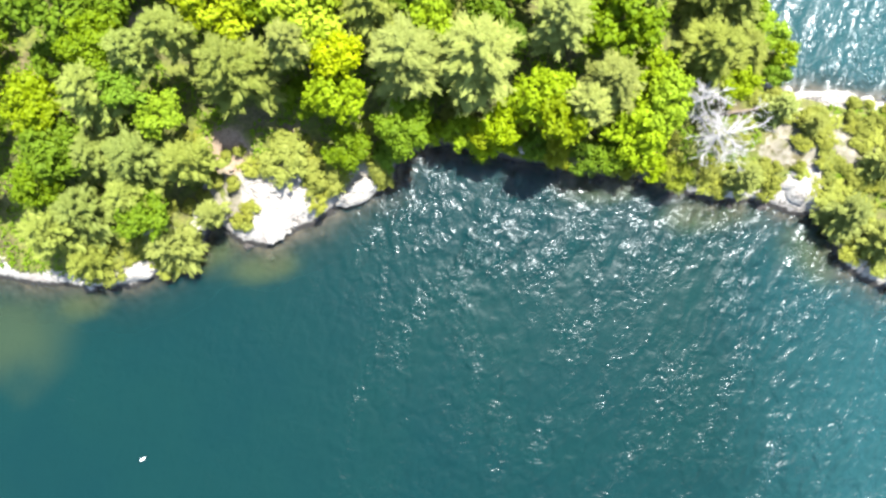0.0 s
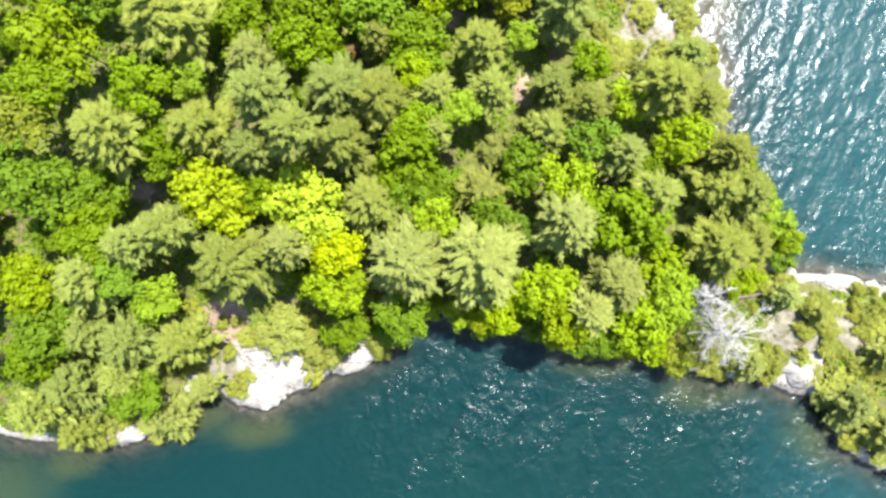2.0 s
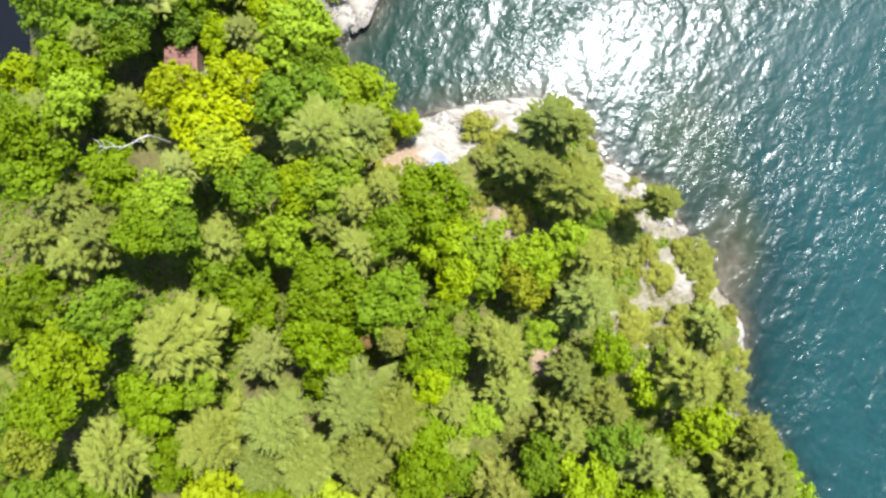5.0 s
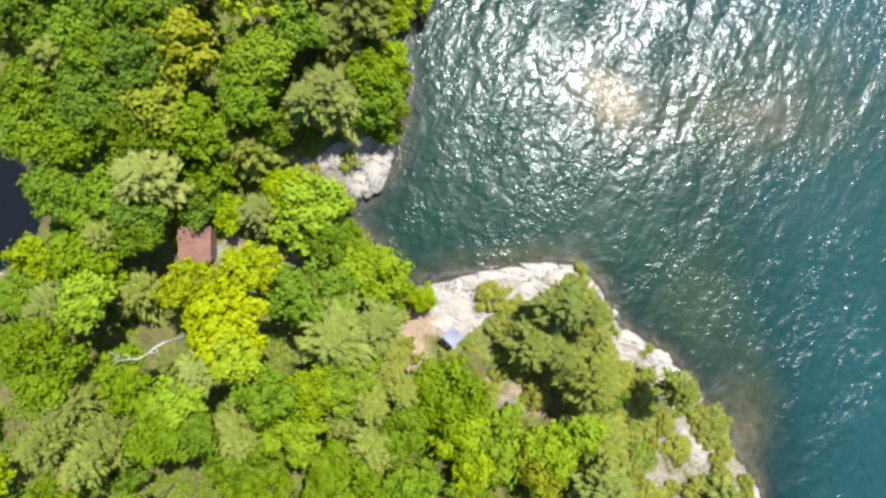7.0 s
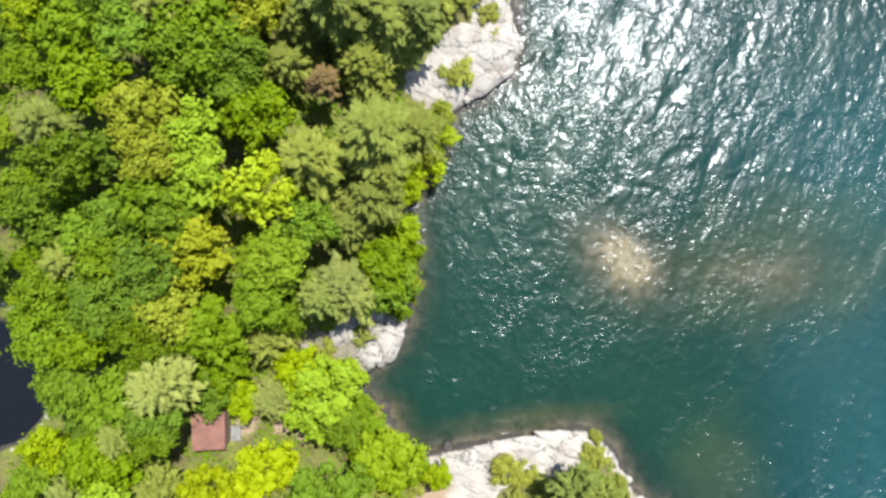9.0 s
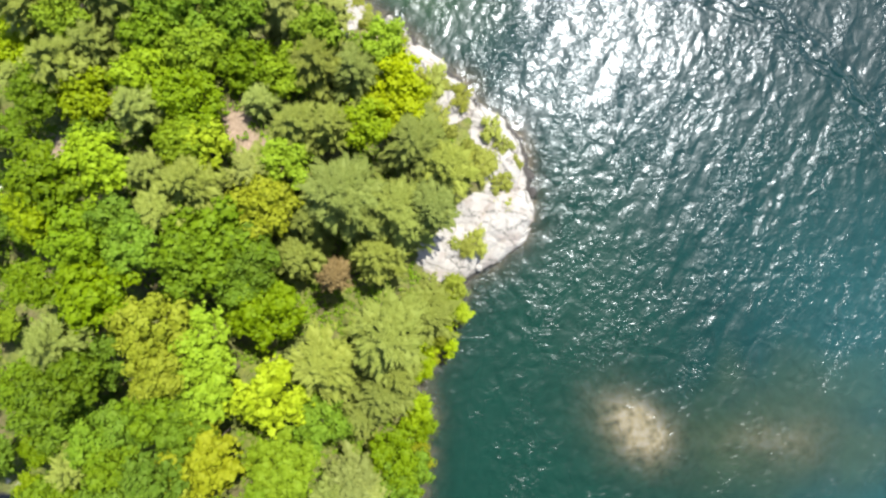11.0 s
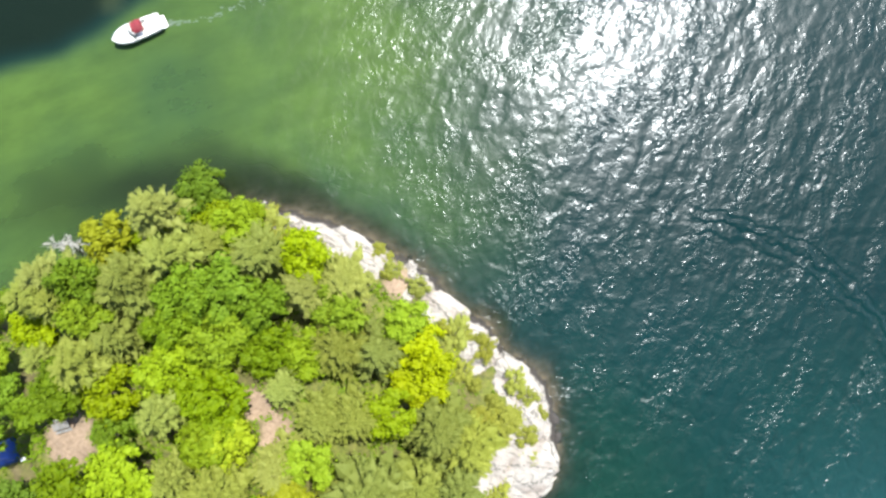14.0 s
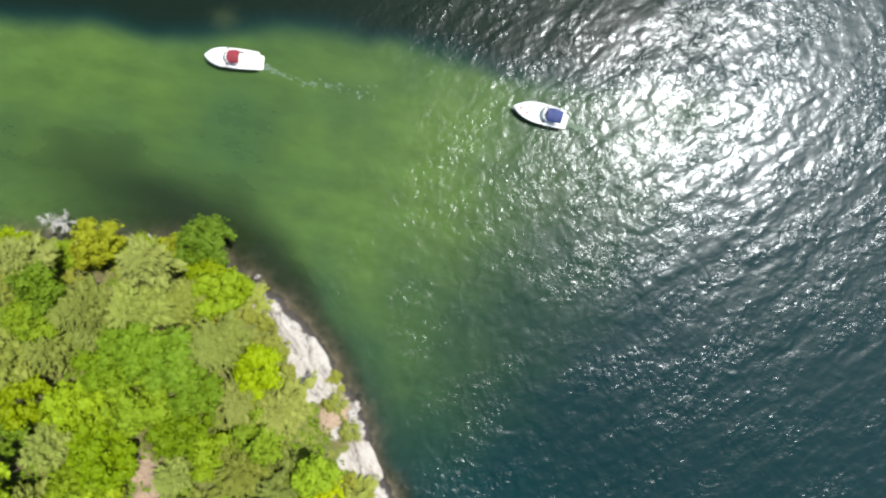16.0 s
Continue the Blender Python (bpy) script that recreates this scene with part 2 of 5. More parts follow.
GELCOAT = plain_material("white_gelcoat", (0.6, 0.6, 0.585), 0.25, 0.05)
DECK_GREY = plain_material("cockpit_vinyl", (0.5, 0.49, 0.46), 0.6, 0.1)
RED_CANVAS = plain_material("red_canvas", (0.12, 0.005, 0.012), 0.8, 0.15, 2.0, bump=0.02)
BLUE_CANVAS = plain_material("blue_canvas", (0.012, 0.022, 0.085), 0.8, 0.15, 2.0, bump=0.02)
SMOKED = plain_material("smoked_windscreen", (0.05, 0.06, 0.065), 0.08, 0.05)
PALE_SCREEN = plain_material("grey_windscreen", (0.2, 0.235, 0.23), 0.15, 0.1)
STEEL = plain_material("stainless_rail", (0.62, 0.62, 0.62), 0.25, 0.05, metal=1.0)
BLACK = plain_material("black_rubber", (0.02, 0.02, 0.022), 0.5)
RED_HATCH = plain_material("red_hatch", (0.4, 0.08, 0.06), 0.5)
ROOF_RED = plain_material("weathered_red_roofing", (0.125, 0.054, 0.04), 0.7, 0.18, 1.2, bump=0.02)
BOARD = plain_material("dark_stained_board", (0.1, 0.065, 0.045), 0.8, 0.2, 2.0)
GREY_BOARD = plain_material("weathered_grey_board", (0.13, 0.128, 0.125), 0.85, 0.2, 2.0)
PALE_TARP = plain_material("pale_blue_tarp", (0.125, 0.135, 0.185), 0.55, 0.1, 1.5, bump=0.03)
BLUE_TARP = plain_material("blue_tent_cloth", (0.01, 0.06, 0.3), 0.6, 0.12, 1.5, bump=0.03)
FOAM = plain_material("lake_foam", (0.062, 0.095, 0.062), 0.8, 0.25)
WHITE_PLASTIC = plain_material("white_plastic", (0.8, 0.8, 0.8), 0.4, 0.05)

# ---- shoreline, as way points in metres ----
SOUTH_SHORE = [(-56, 4), (-49.9, 2.2), (-43.8, 1.2), (-38.8, 1.2), (-34.5, 2.6), (-31.4, 4.7), (-29, 7.4), (-26.5, 5.1), (-23.1, 4),
               (-18, 5.9), (-13.6, 7.5), (-7.1, 9.5), (-5.9, 12.2), (-1.7, 14), (3, 12.8), (9, 10.9), (14.4, 9.2), (19.9, 7.9), (24.7, 6.8),
               (28, 5), (32.7, 3.2), (37.5, 2.3), (41.4, 0.6), (44.9, 0.1)]
SPIT = [(46.3, -1.7), (46.3, -5.2), (48.5, -8.1), (52.4, -9.8), (60, -10), (66, -2), (62, 10), (54.2, 12.8), (49.6, 14.3), (44.9, 15.3), (41.1, 15.9)]
EAST_SHORE = [(42, 19), (41.4, 21), (39.6, 24.3), (37.6, 27.9), (34.8, 30.1), (35.8, 33.5), (36.9, 38.9), (35.9, 43.1), (33.8, 46.7), (33, 49.5),
              (30.8, 52.4), (29.2, 55), (26.2, 58.9), (23.6, 59.8), (21.7, 62), (20, 66.3), (16.9, 69.8), (11.4, 69.7), (4.5, 69.5), (-1, 68.7)]
COVE = [(-4.8, 69.6), (-6.6, 73.2), (-9.1, 76.5), (-10, 78), (-7.6, 79.5), (-3.8, 83.7), (-3.1, 87.5), (-2.7, 89.2), (-1.9, 93.8), (-2.9, 96.6),
        (-3.4, 98.2), (-1.2, 99.6), (0.9, 102.5), (2.6, 105.5), (3.7, 108.7), (7.2, 110.6), (10.4, 112.8), (12.4, 115.4), (12.8, 120.4)]
NORTH_SHORE = [(12.1, 125.2), (10, 128.1), (7.4, 129.9), (6.2, 132.5), (3.1, 134.9), (0.6, 137.8), (-1.4, 140.5), (-5, 142.7), (-8.7, 145.5), (-13.3, 147.6),
               (-17.9, 148.9), (-22, 149.8), (-25.7, 150), (-29.4, 149.6), (-33.4, 147.8), (-39.1, 145), (-45, 143.2), (-50, 140.5)]
WEST_SHORE = [(-58, 136), (-65, 126), (-68, 110), (-70, 92), (-70, 70), (-69, 48), (-68, 27), (-63, 10)]


def noise2(x, y, scale, seed=0):
    """Smooth value noise, -1 to 1, over arrays."""
    x, y = np.asarray(x) * scale + seed * 17.3, np.asarray(y) * scale + seed * 9.1
    i, j = np.floor(x).astype(int), np.floor(y).astype(int)
    u, v = x - i, y - j
    u, v = u * u * (3 - 2 * u), v * v * (3 - 2 * v)

    def cell(a, b):
        k = (a * 374761393 + b * 668265263 + seed * 974711) & 0x7FFFFFFF
        k = ((k ^ (k >> 13)) * 1274126177) & 0x7FFFFFFF
        return ((k ^ (k >> 16)) & 0xFFFF) / 32767.5 - 1
    return (cell(i, j) * (1 - u) + cell(i + 1, j) * u) * (1 - v) + (cell(i, j + 1) * (1 - u) + cell(i + 1, j + 1) * u) * v


def coastline():
    """Way points joined by a smooth curve, with small nicks."""
    p = np.array(SOUTH_SHORE + SPIT + EAST_SHORE + COVE + NORTH_SHORE + WEST_SHORE)
    a, b, c, d = np.roll(p, 1, 0), p, np.roll(p, -1, 0), np.roll(p, -2, 0)
    rows = []
    for s in np.linspace(0, 1, 5)[:-1]:
        rows.append(0.5 * (2 * b + (c - a) * s + (2 * a - 5 * b + 4 * c - d) * s * s + (3 * b - a - 3 * c + d) * s ** 3))
    q = np.stack(rows, 1).reshape(-1, 2)
    q[:, 0] += 0.35 * noise2(q[:, 0], q[:, 1], 0.9, 3)
    q[:, 1] += 0.35 * noise2(q[:, 0], q[:, 1], 0.9, 4)
    return q


COAST = coastline()


def inland(x, y):
    """Metres from the shoreline: positive on land, negative in the lake."""
    x, y = np.ravel(x).astype(float), np.ravel(y).astype(float)
    best = np.full(x.shape, 1e9)
    inside = np.zeros(x.shape, bool)
    for (ax, ay), (bx, by) in zip(COAST, np.roll(COAST, -1, 0)):
        dx, dy = bx - ax, by - ay
        s = np.clip(((x - ax) * dx + (y - ay) * dy) / (dx * dx + dy * dy + 1e-9), 0, 1)
        best = np.minimum(best, (x - ax - s * dx) ** 2 + (y - ay - s * dy) ** 2)
        hit = (ay > y) != (by > y)
        inside ^= hit & (x < ax + (y - ay) * dx / (dy if abs(dy) > 1e-9 else 1e-9))
    d = np.where(inside, 1, -1) * np.sqrt(best)
    inlet = (np.sqrt(((x + 54.0) / 7.8) ** 2 + ((y - 81.5) / 7.6) ** 2) - 1) * 7
    return np.minimum(d, inlet)


def soft(v, a, b):
    s = np.clip((v - a) / (b - a), 0, 1)
    return s * s * (3 - 2 * s)


def bank_of(x, y):
    """The green shallow bank north of the point."""
    w = 2.5 * noise2(x, y, 0.09, 5) + 1.2 * noise2(x, y, 0.3, 6)
    north = soft(y + 0.6 * w - 0.42 * (x + 22) + 0.15 * np.maximum(0, x + 22), 181.5, 177.5)
    east = soft(x * 0.86 - (y - 150) * 0.25 + w, 17, 2)
    near = np.maximum(soft(y + 0.5 * x + w, 132, 157), soft(-x + w, 6, 18) * soft(y, 105, 125))
    return north * east * near


# bare granite slabs, corner by corner in metres
SLABS = [[(-2.5, 68.2), (1, 69.1), (3.8, 70), (8.5, 70.1), (14.6, 70.3), (16.5, 67.2), (13.9, 66.3), (11.3, 63.5), (9.5, 66), (4.6, 63.8), (1.4, 61.1), (0.2, 63.2)],
         [(23.6, 59.6), (26.2, 58.2), (28.6, 55.2), (28.2, 53.4), (25.6, 54.6), (24, 57.2)],
         [(27.2, 49.4), (29, 49.2), (31.6, 47), (31, 45.4), (28.8, 45.8), (27.2, 47.2)],
         [(-9, 85.6), (-3.3, 87.1), (-3, 84.8), (-4, 82.2), (-8.1, 78.9), (-9.5, 79.7), (-8.8, 83)]]
SLABS += [[(4, 118.4), (7.9, 120), (11.8, 119), (12.7, 115.6), (12.2, 114.2), (8.9, 112.2), (3.8, 108.9), (0, 109.7), (-1, 111.6), (-1.1, 113.3), (1.4, 114.9)],
          [(7.3, 125), (12.1, 125.6), (12.8, 122.2), (11.9, 120), (9.5, 119.2), (7.2, 120)],
          [(-16.7, 146.8), (-13.1, 148.3), (-7, 144.4), (-3.9, 140.8), (-6.8, 140.2), (-9.6, 140.4), (-12.4, 144)],
          [(-2.3, 136.7), (-0.3, 138.5), (4.2, 135.8), (5.7, 132), (3.7, 132.5), (1.6, 134.4)],
          [(2.8, 131.3), (7.2, 130.7), (11.2, 127.5), (13.5, 123.3), (12, 122.2), (9.7, 125.4), (7.3, 128.5), (3.3, 127.8)]]
SLABS += [[(-24.6, 12.6), (-22.9, 13.9), (-20.9, 9.5), (-16.1, 9.8), (-16.3, 7.1), (-22.3, 4.3), (-25.2, 5.7), (-23.9, 8.6)],
          [(-13.1, 8.4), (-9.5, 9), (-7.2, 9.6), (-9.5, 7.9), (-12.9, 7.2)],
          [(37.8, 3.3), (40.7, 4.8), (42.5, 6), (44.8, 4.8), (44.5, 3.1), (44, 0.9), (40.7, 1.4)],
          [(40.2, 16), (46.2, 15.2), (53.4, 13.9), (53.3, 12.7), (47.4, 13.7), (40.4, 15)]]
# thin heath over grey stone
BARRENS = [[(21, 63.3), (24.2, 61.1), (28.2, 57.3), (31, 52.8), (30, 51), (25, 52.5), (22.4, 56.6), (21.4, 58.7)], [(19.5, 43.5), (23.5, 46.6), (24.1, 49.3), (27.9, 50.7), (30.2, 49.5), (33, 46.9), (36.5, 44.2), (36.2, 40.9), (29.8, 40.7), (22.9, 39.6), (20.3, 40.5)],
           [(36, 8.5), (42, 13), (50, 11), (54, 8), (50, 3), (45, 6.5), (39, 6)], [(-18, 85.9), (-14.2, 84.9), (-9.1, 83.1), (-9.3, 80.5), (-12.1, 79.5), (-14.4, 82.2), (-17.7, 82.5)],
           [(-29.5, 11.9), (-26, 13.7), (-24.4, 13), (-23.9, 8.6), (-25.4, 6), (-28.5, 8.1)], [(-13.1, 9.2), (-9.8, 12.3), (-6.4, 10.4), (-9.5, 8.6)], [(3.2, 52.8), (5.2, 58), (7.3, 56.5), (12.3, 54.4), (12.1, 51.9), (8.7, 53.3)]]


def within(x, y, corners):
    """Metres inside the nearest of these outlines; negative outside them all."""
    x, y = np.ravel(x).astype(float), np.ravel(y).astype(float)
    most = np.full(x.shape, -1e3)
    for ring in corners:
        near, inside = np.full(x.shape, 1e9), np.zeros(x.shape, bool)
        for (ax, ay), (bx, by) in zip(ring, ring[1:] + ring[:1]):
            dx, dy = bx - ax, by - ay
            s = np.clip(((x - ax) * dx + (y - ay) * dy) / (dx * dx + dy * dy), 0, 1)
            near = np.minimum(near, np.hypot(x - ax - s * dx, y - ay - s * dy))
            inside ^= ((ay > y) != (by > y)) & (x < ax + (y - ay) * dx / (dy if abs(dy) > 1e-9 else 1e-9))
        most = np.maximum(most, np.where(inside, near, -near))
    return most


def relief(x, y, d=None):
    x, y = np.ravel(x).astype(float), np.ravel(y).astype(float)
    d = inland(x, y) if d is None else d
    up = np.maximum(d, 0)
    land = 0.2 + 1.35 * (1 - np.exp(-up / 1.2)) + 2.4 * soft(up, 1, 18) + 0.6 * noise2(x, y, 0.13, 1) * soft(up, 1, 8) + 0.3 * noise2(x, y, 0.55, 2) * soft(up, 0, 2)
    land += 3.2 * soft(np.hypot((x + 26) / 1.3, y - 127), 20, 6)
    # stepped granite: benches that dip towards the water
    slab = soft(within(x, y, SLABS), -0.3, 0.8)
    grain = x * 0.47 + y * 0.88 + 1.1 * noise2(x, y, 0.25, 22)
    land += slab * (0.34 * (np.abs((grain * 0.62) % 1 - 0.25) - 0.4) + 0.16 * noise2(x, y, 0.8, 23)) * soft(up, 0.2, 1.5)
    out = np.maximum(-d, 0)
    bed = -(0.12 + 0.62 * out + 0.015 * out ** 2) + 0.45 * noise2(x, y, 0.6, 7) * soft(out, 0, 2)
    bed = np.maximum(bed, -9)
    bed += 0.9 * (0.5 + noise2(x, y, 0.45, 26)) * soft(np.hypot((x - 20) / 2.6, y - 7.5), 3.2, 1.0) * soft(out, 0.2, 1.2)
    bed = np.maximum(bed, -0.45 - 1.8 * np.maximum(0, np.hypot((x - 35.5) / 4.5, (y - 47.5) / 8) - 0.3))
    bed = np.minimum(bed, -0.08)
    bank = bank_of(x, y) * soft(out, 3, 9)
    bed = bed * (1 - bank) + bank * np.maximum(bed, -3.0)
    w = 0.5 * noise2(x, y, 0.35, 8) + 0.35 * noise2(x, y, 1.1, 9)
    reef = 0.0 - 1.6 * np.maximum(0, np.hypot((x - 23.9) / 4.4, (y - 89.3 + 0.35 * (x - 23.9)) / 3.9) - 0.5) + 0.55 * w - 0.25 * soft(x, 22, 28)
    fan = np.hypot((x - 39.5) / 13.5, (y - 86.3 + 0.12 * (x - 39.5)) / 5.6) + 0.3 * noise2(x, y, 0.16, 17) + 0.15 * noise2(x, y, 0.5, 18)
    tail = -1.05 - 2.3 * np.maximum(0, fan - 0.25) + 0.4 * w
    bed = np.maximum(bed, np.maximum(np.minimum(reef, -0.16), tail))
    return np.where(d > 0, land, bed)


def part(name, bm, material, parent=None, label="", smooth=False):
    """Links a bmesh as one mesh object under a thing or a part."""
    me = bpy.data.meshes.new(name)
    bm.to_mesh(me)
    bm.free()
    me.materials.append(material)
    if smooth:
        me.polygons.foreach_set("use_smooth", [True] * len(me.polygons))
    ob = new(name, me)
    ob.parent = parent
    return tagged(ob, label) if label else ob


def mesh_of(name, verts, faces, material, smooth=False):
    me = bpy.data.meshes.new(name)
    me.from_pydata(np.asarray(verts).tolist(), [], np.asarray(faces).tolist() if isinstance(faces, np.ndarray) else faces)
    me.materials.append(material)
    if smooth:
        me.polygons.foreach_set("use_smooth", [True] * len(me.polygons))
    me.update()
    return me


def sheet(name, xs, ys, z_of, material):
    gx, gy = np.meshgrid(xs, ys)
    x, y = gx.ravel(), gy.ravel()
    z = z_of(x, y)
    nx, ny = len(xs), len(ys)
    i = (np.arange(ny - 1)[:, None] * nx + np.arange(nx - 1)[None, :]).ravel()
    me = mesh_of(name, np.stack([x, y, z], 1), np.stack([i, i + 1, i + nx + 1, i + nx], 1), material, True)
    return new(name, me), x, y, z


def give(ob, name, values):
    ob.data.attributes.new(name, "FLOAT", "POINT").data.foreach_set("value", np.asarray(values, np.float32))


def stretch(a, b, step, far):
    mid = np.arange(a, b + step / 2, step)
    grow = np.array([4, 12, 30, 70, 160, 380, 800, far])
    return np.concatenate([a - grow[::-1], mid, b + grow])


CLEARINGS = [(-40.4, 125.6, 3.5), (-19.2, 128, 1.9), (-17.8, 125, 1.9), (-16, 73.2, 1.4), (-3.8, 61.5, 3), (-1.5, 64, 2), (9.2, 55.4, 2.6), (6, 57, 1.6), (12, 39.1, 2.2),
             (10, 31.5, 1.6), (-25.3, 15.3, 3.2), (-18, 15.5, 2), (-33.4, 31, 1.4), (-22.6, 75, 1.6), (-18.5, 74, 1.0), (-4.2, 139.5, 2), (4, 48, 1.5)]
ground, gx, gy, gz = sheet("ground", stretch(-74, 64, 0.5, 1800), stretch(-16, 156, 0.5, 1800), relief, GROUND)
tagged(ground, "wooded granite point with leaf litter, bare rock edge and lake bed", "ground", kind="structure")
gd = inland(gx, gy)
bare = np.zeros(len(gx))
for x, y, r in CLEARINGS:
    bare = np.maximum(bare, 1 - soft(np.hypot(gx - x, gy - y) + 0.7 * noise2(gx, gy, 0.8, 11), r * 0.7, r * 1.15))
give(ground, "bare", bare)
rocky = 1 - soft(gd + 1.3 * noise2(gx, gy, 0.3, 12), 0.9, 2.6)
# wider slabs of bare granite
ROCK_PATCHES = [(5.6, 115.2, 3.6), (2.8, 113.4, 2.6), (9, 118, 3), (9.2, 121.5, 2.4), (22.5, 59.4, 2.6), (25, 57, 2.6), (32.4, 44.6, 2.4),
                (1.5, 65.8, 3.6), (6, 67.4, 3), (-24, 11.8, 3.2), (-19.4, 10.6, 3), (-10.5, 10, 2.4), (42.5, 4.2, 2.4),
                (-6.6, 83, 2.6), (-9.6, 83.5, 2.4), (-7.6, 142, 3), (-3, 139, 2), (1, 135.4, 2.6), (7.6, 126.6, 2.4)]


def overgrown(x, y):
    """Stretches of bank where the wood hangs straight over the water."""
    return (((x > -6) & (x < 28) & (y > 3) & (y < 18)) | ((x < 0) & (y > 68) & (y < 79)) | ((x < 4) & (y > 86) & (y < 109.5)) | ((x < -19) & (y > 135))
            | (np.hypot(x + 54.5, y - 79.8) < 14) | ((x > 36) & (x < 46) & (y > 17) & (y < 29)))


rocky[overgrown(gx, gy)] *= 0.3
for x, y, r in ROCK_PATCHES:
    rocky = np.maximum(rocky, 1 - soft(np.hypot(gx - x, gy - y) + 0.8 * noise2(gx, gy, 0.5, 14) + 0.5 * noise2(gx, gy, 1.3, 16), r * 0.6, r * 1.05))
rocky = np.where(bare > 0.3, 0, rocky)
ragged = 0.5 * noise2(gx, gy, 0.45, 24) + 0.3 * noise2(gx, gy, 1.2, 25)
rocky = np.maximum(rocky, 1.1 * soft(within(gx, gy, SLABS) + ragged, -0.5, 0.4))
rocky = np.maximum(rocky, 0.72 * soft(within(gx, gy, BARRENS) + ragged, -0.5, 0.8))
give(ground, "rocky", rocky)
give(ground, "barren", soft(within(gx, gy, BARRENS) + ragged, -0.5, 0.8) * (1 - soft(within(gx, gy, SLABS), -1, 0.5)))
give(ground, "reef", 1 - soft(np.hypot((gx - 33) / 2.0, gy - 88), 9, 16))
give(ground, "weedy", bank_of(gx, gy) * soft(-gd, 3, 8))

water, wx, wy, wz = sheet("water", stretch(-100, 75, 1.0, 1800), stretch(-45, 200, 1.0, 1800), lambda x, y: np.zeros(len(x)), WATER)
tagged(water, "rippled teal lake water, greener over the shallow bank", "water", kind="structure")
wd = inland(wx, wy)
inlet = (wx < -44) & (wx > -65) & (wy < 95) & (wy > 65)
give(water, "depth", np.where(inlet, 6, np.clip(-relief(wx, wy, wd), 0, 20)))
band = 1.5 + 6.6 * soft(-wx, -2, 30) + 4 * soft(-wx, 32, 46)
shore_dark = 1 - soft((-wd + 1.2 * noise2(wx, wy, 0.2, 13)) / band, 0.55, 1.35)
give(water, "bank", bank_of(wx, wy))
north_side = soft(wy + 0.5 * wx, 118, 138)
give(water, "weedbed", shore_dark * north_side)
give(water, "northern", soft(wy + 1.5 * noise2(wx, wy, 0.09, 5) + 0.8 * noise2(wx, wy, 0.3, 6) - 0.42 * (wx + 22) + 0.15 * np.maximum(0, wx + 22), 178, 183) * soft(-wx, -30, -5))
shoal = np.zeros(len(wx))
for x, y, rx, ry, much in ((-56, -3, 8.0, 7.5, 0.5), (-46, -0.5, 4, 2.0, 0.7), (-30, 4, 5, 2.5, 0.7), (-24, 1.5, 6, 2.0, 0.7), (44, -4.5, 4, 4, 0.75), (-6.5, 72.5, 3.5, 3.0, 0.35), (12, 71.5, 11, 1.5, 0.6),
                           (-4, 100, 4, 4, 0.7), (42, 87, 18, 10, 0.42), (20, 7, 7, 2.4, 0.8), (32, 2, 8, 2.4, 0.7), (32, 63, 6, 9, 0.35), (36, 50, 4.5, 9, 0.6), (-35.4, 175.6, 2.0, 1.5, 0.4)):
    far = np.hypot((wx - x) / rx, (wy - y) / ry) + 0.25 * noise2(wx, wy, 0.3, 15)
    shoal = np.maximum(shoal, much * (1 - soft(far, 0.25, 1.3)))
give(water, "shoal", shoal)
give(water, "offshore", 0.7 * soft(wy + 0.3 * wx, 130, 156) * soft(wx, -8, 14))
# where the painted glare pales the lake, east of the point
give(water, "east_glare", soft(wx + 3 * noise2(wx, wy, 0.08, 31), 28, 52) * soft(-wy, -124, -98))
give(water, "cove", 0.85 * soft(wy, 52, 70) * soft(-wy, -136, -116) * (1 - 0.8 * soft(wx + 0.3 * (wy - 90), 18, 44)))
give(water, "murk", inlet.astype(float))
lee = 1 - 0.75 * soft(-wx, -2, 30) * soft(wy, 138, 150)
south_lee = 1 - 0.55 * soft(-wx, 5, 25) * soft(-wy, -20, -6)
windward = 1 + 0.9 * soft(wx, 24, 38) * soft(-wy, -74, -54) + (0.45 + 1.2 * soft(wy, -9, 4)) * soft(wx + 4 * noise2(wx, wy, 0.12, 27), -26, 8) * soft(-wy, -22, -10)
open_reach = 1 + (0.75 - 0.5 * soft(wx, 8, 22) * soft(wy, 118, 134)) * soft(wx, 2, 14) * soft(wy, 76, 90) * soft(-wy, -166, -146)
give(water, "calm", lee * south_lee * windward * open_reach * np.where(inlet, 0.1, 1))


def ground_at(x, y):
    return float(relief([x], [y])[0])


def tube(bm, points, radii, sides=6, cap=True):
    """A bent tapered rod through the points."""
    rings = []
    for k, p in enumerate(points):
        p = Vector(p)
        way = Vector(points[min(k + 1, len(points) - 1)]) - Vector(points[max(k - 1, 0)])
        q = way.to_track_quat("Z", "Y") if way.length > 1e-6 else Euler((0, 0, 0)).to_quaternion()
        rings.append([bm.verts.new(p + q @ Vector((radii[k] * math.cos(6.2832 * a / sides), radii[k] * math.sin(6.2832 * a / sides), 0))) for a in range(sides)])
    for a, b in zip(rings, rings[1:]):
        for i in range(sides):
            bm.faces.new((a[i], a[(i + 1) % sides], b[(i + 1) % sides], b[i]))
    if cap:
        bm.faces.new(rings[0][::-1])
        bm.faces.new(rings[-1])


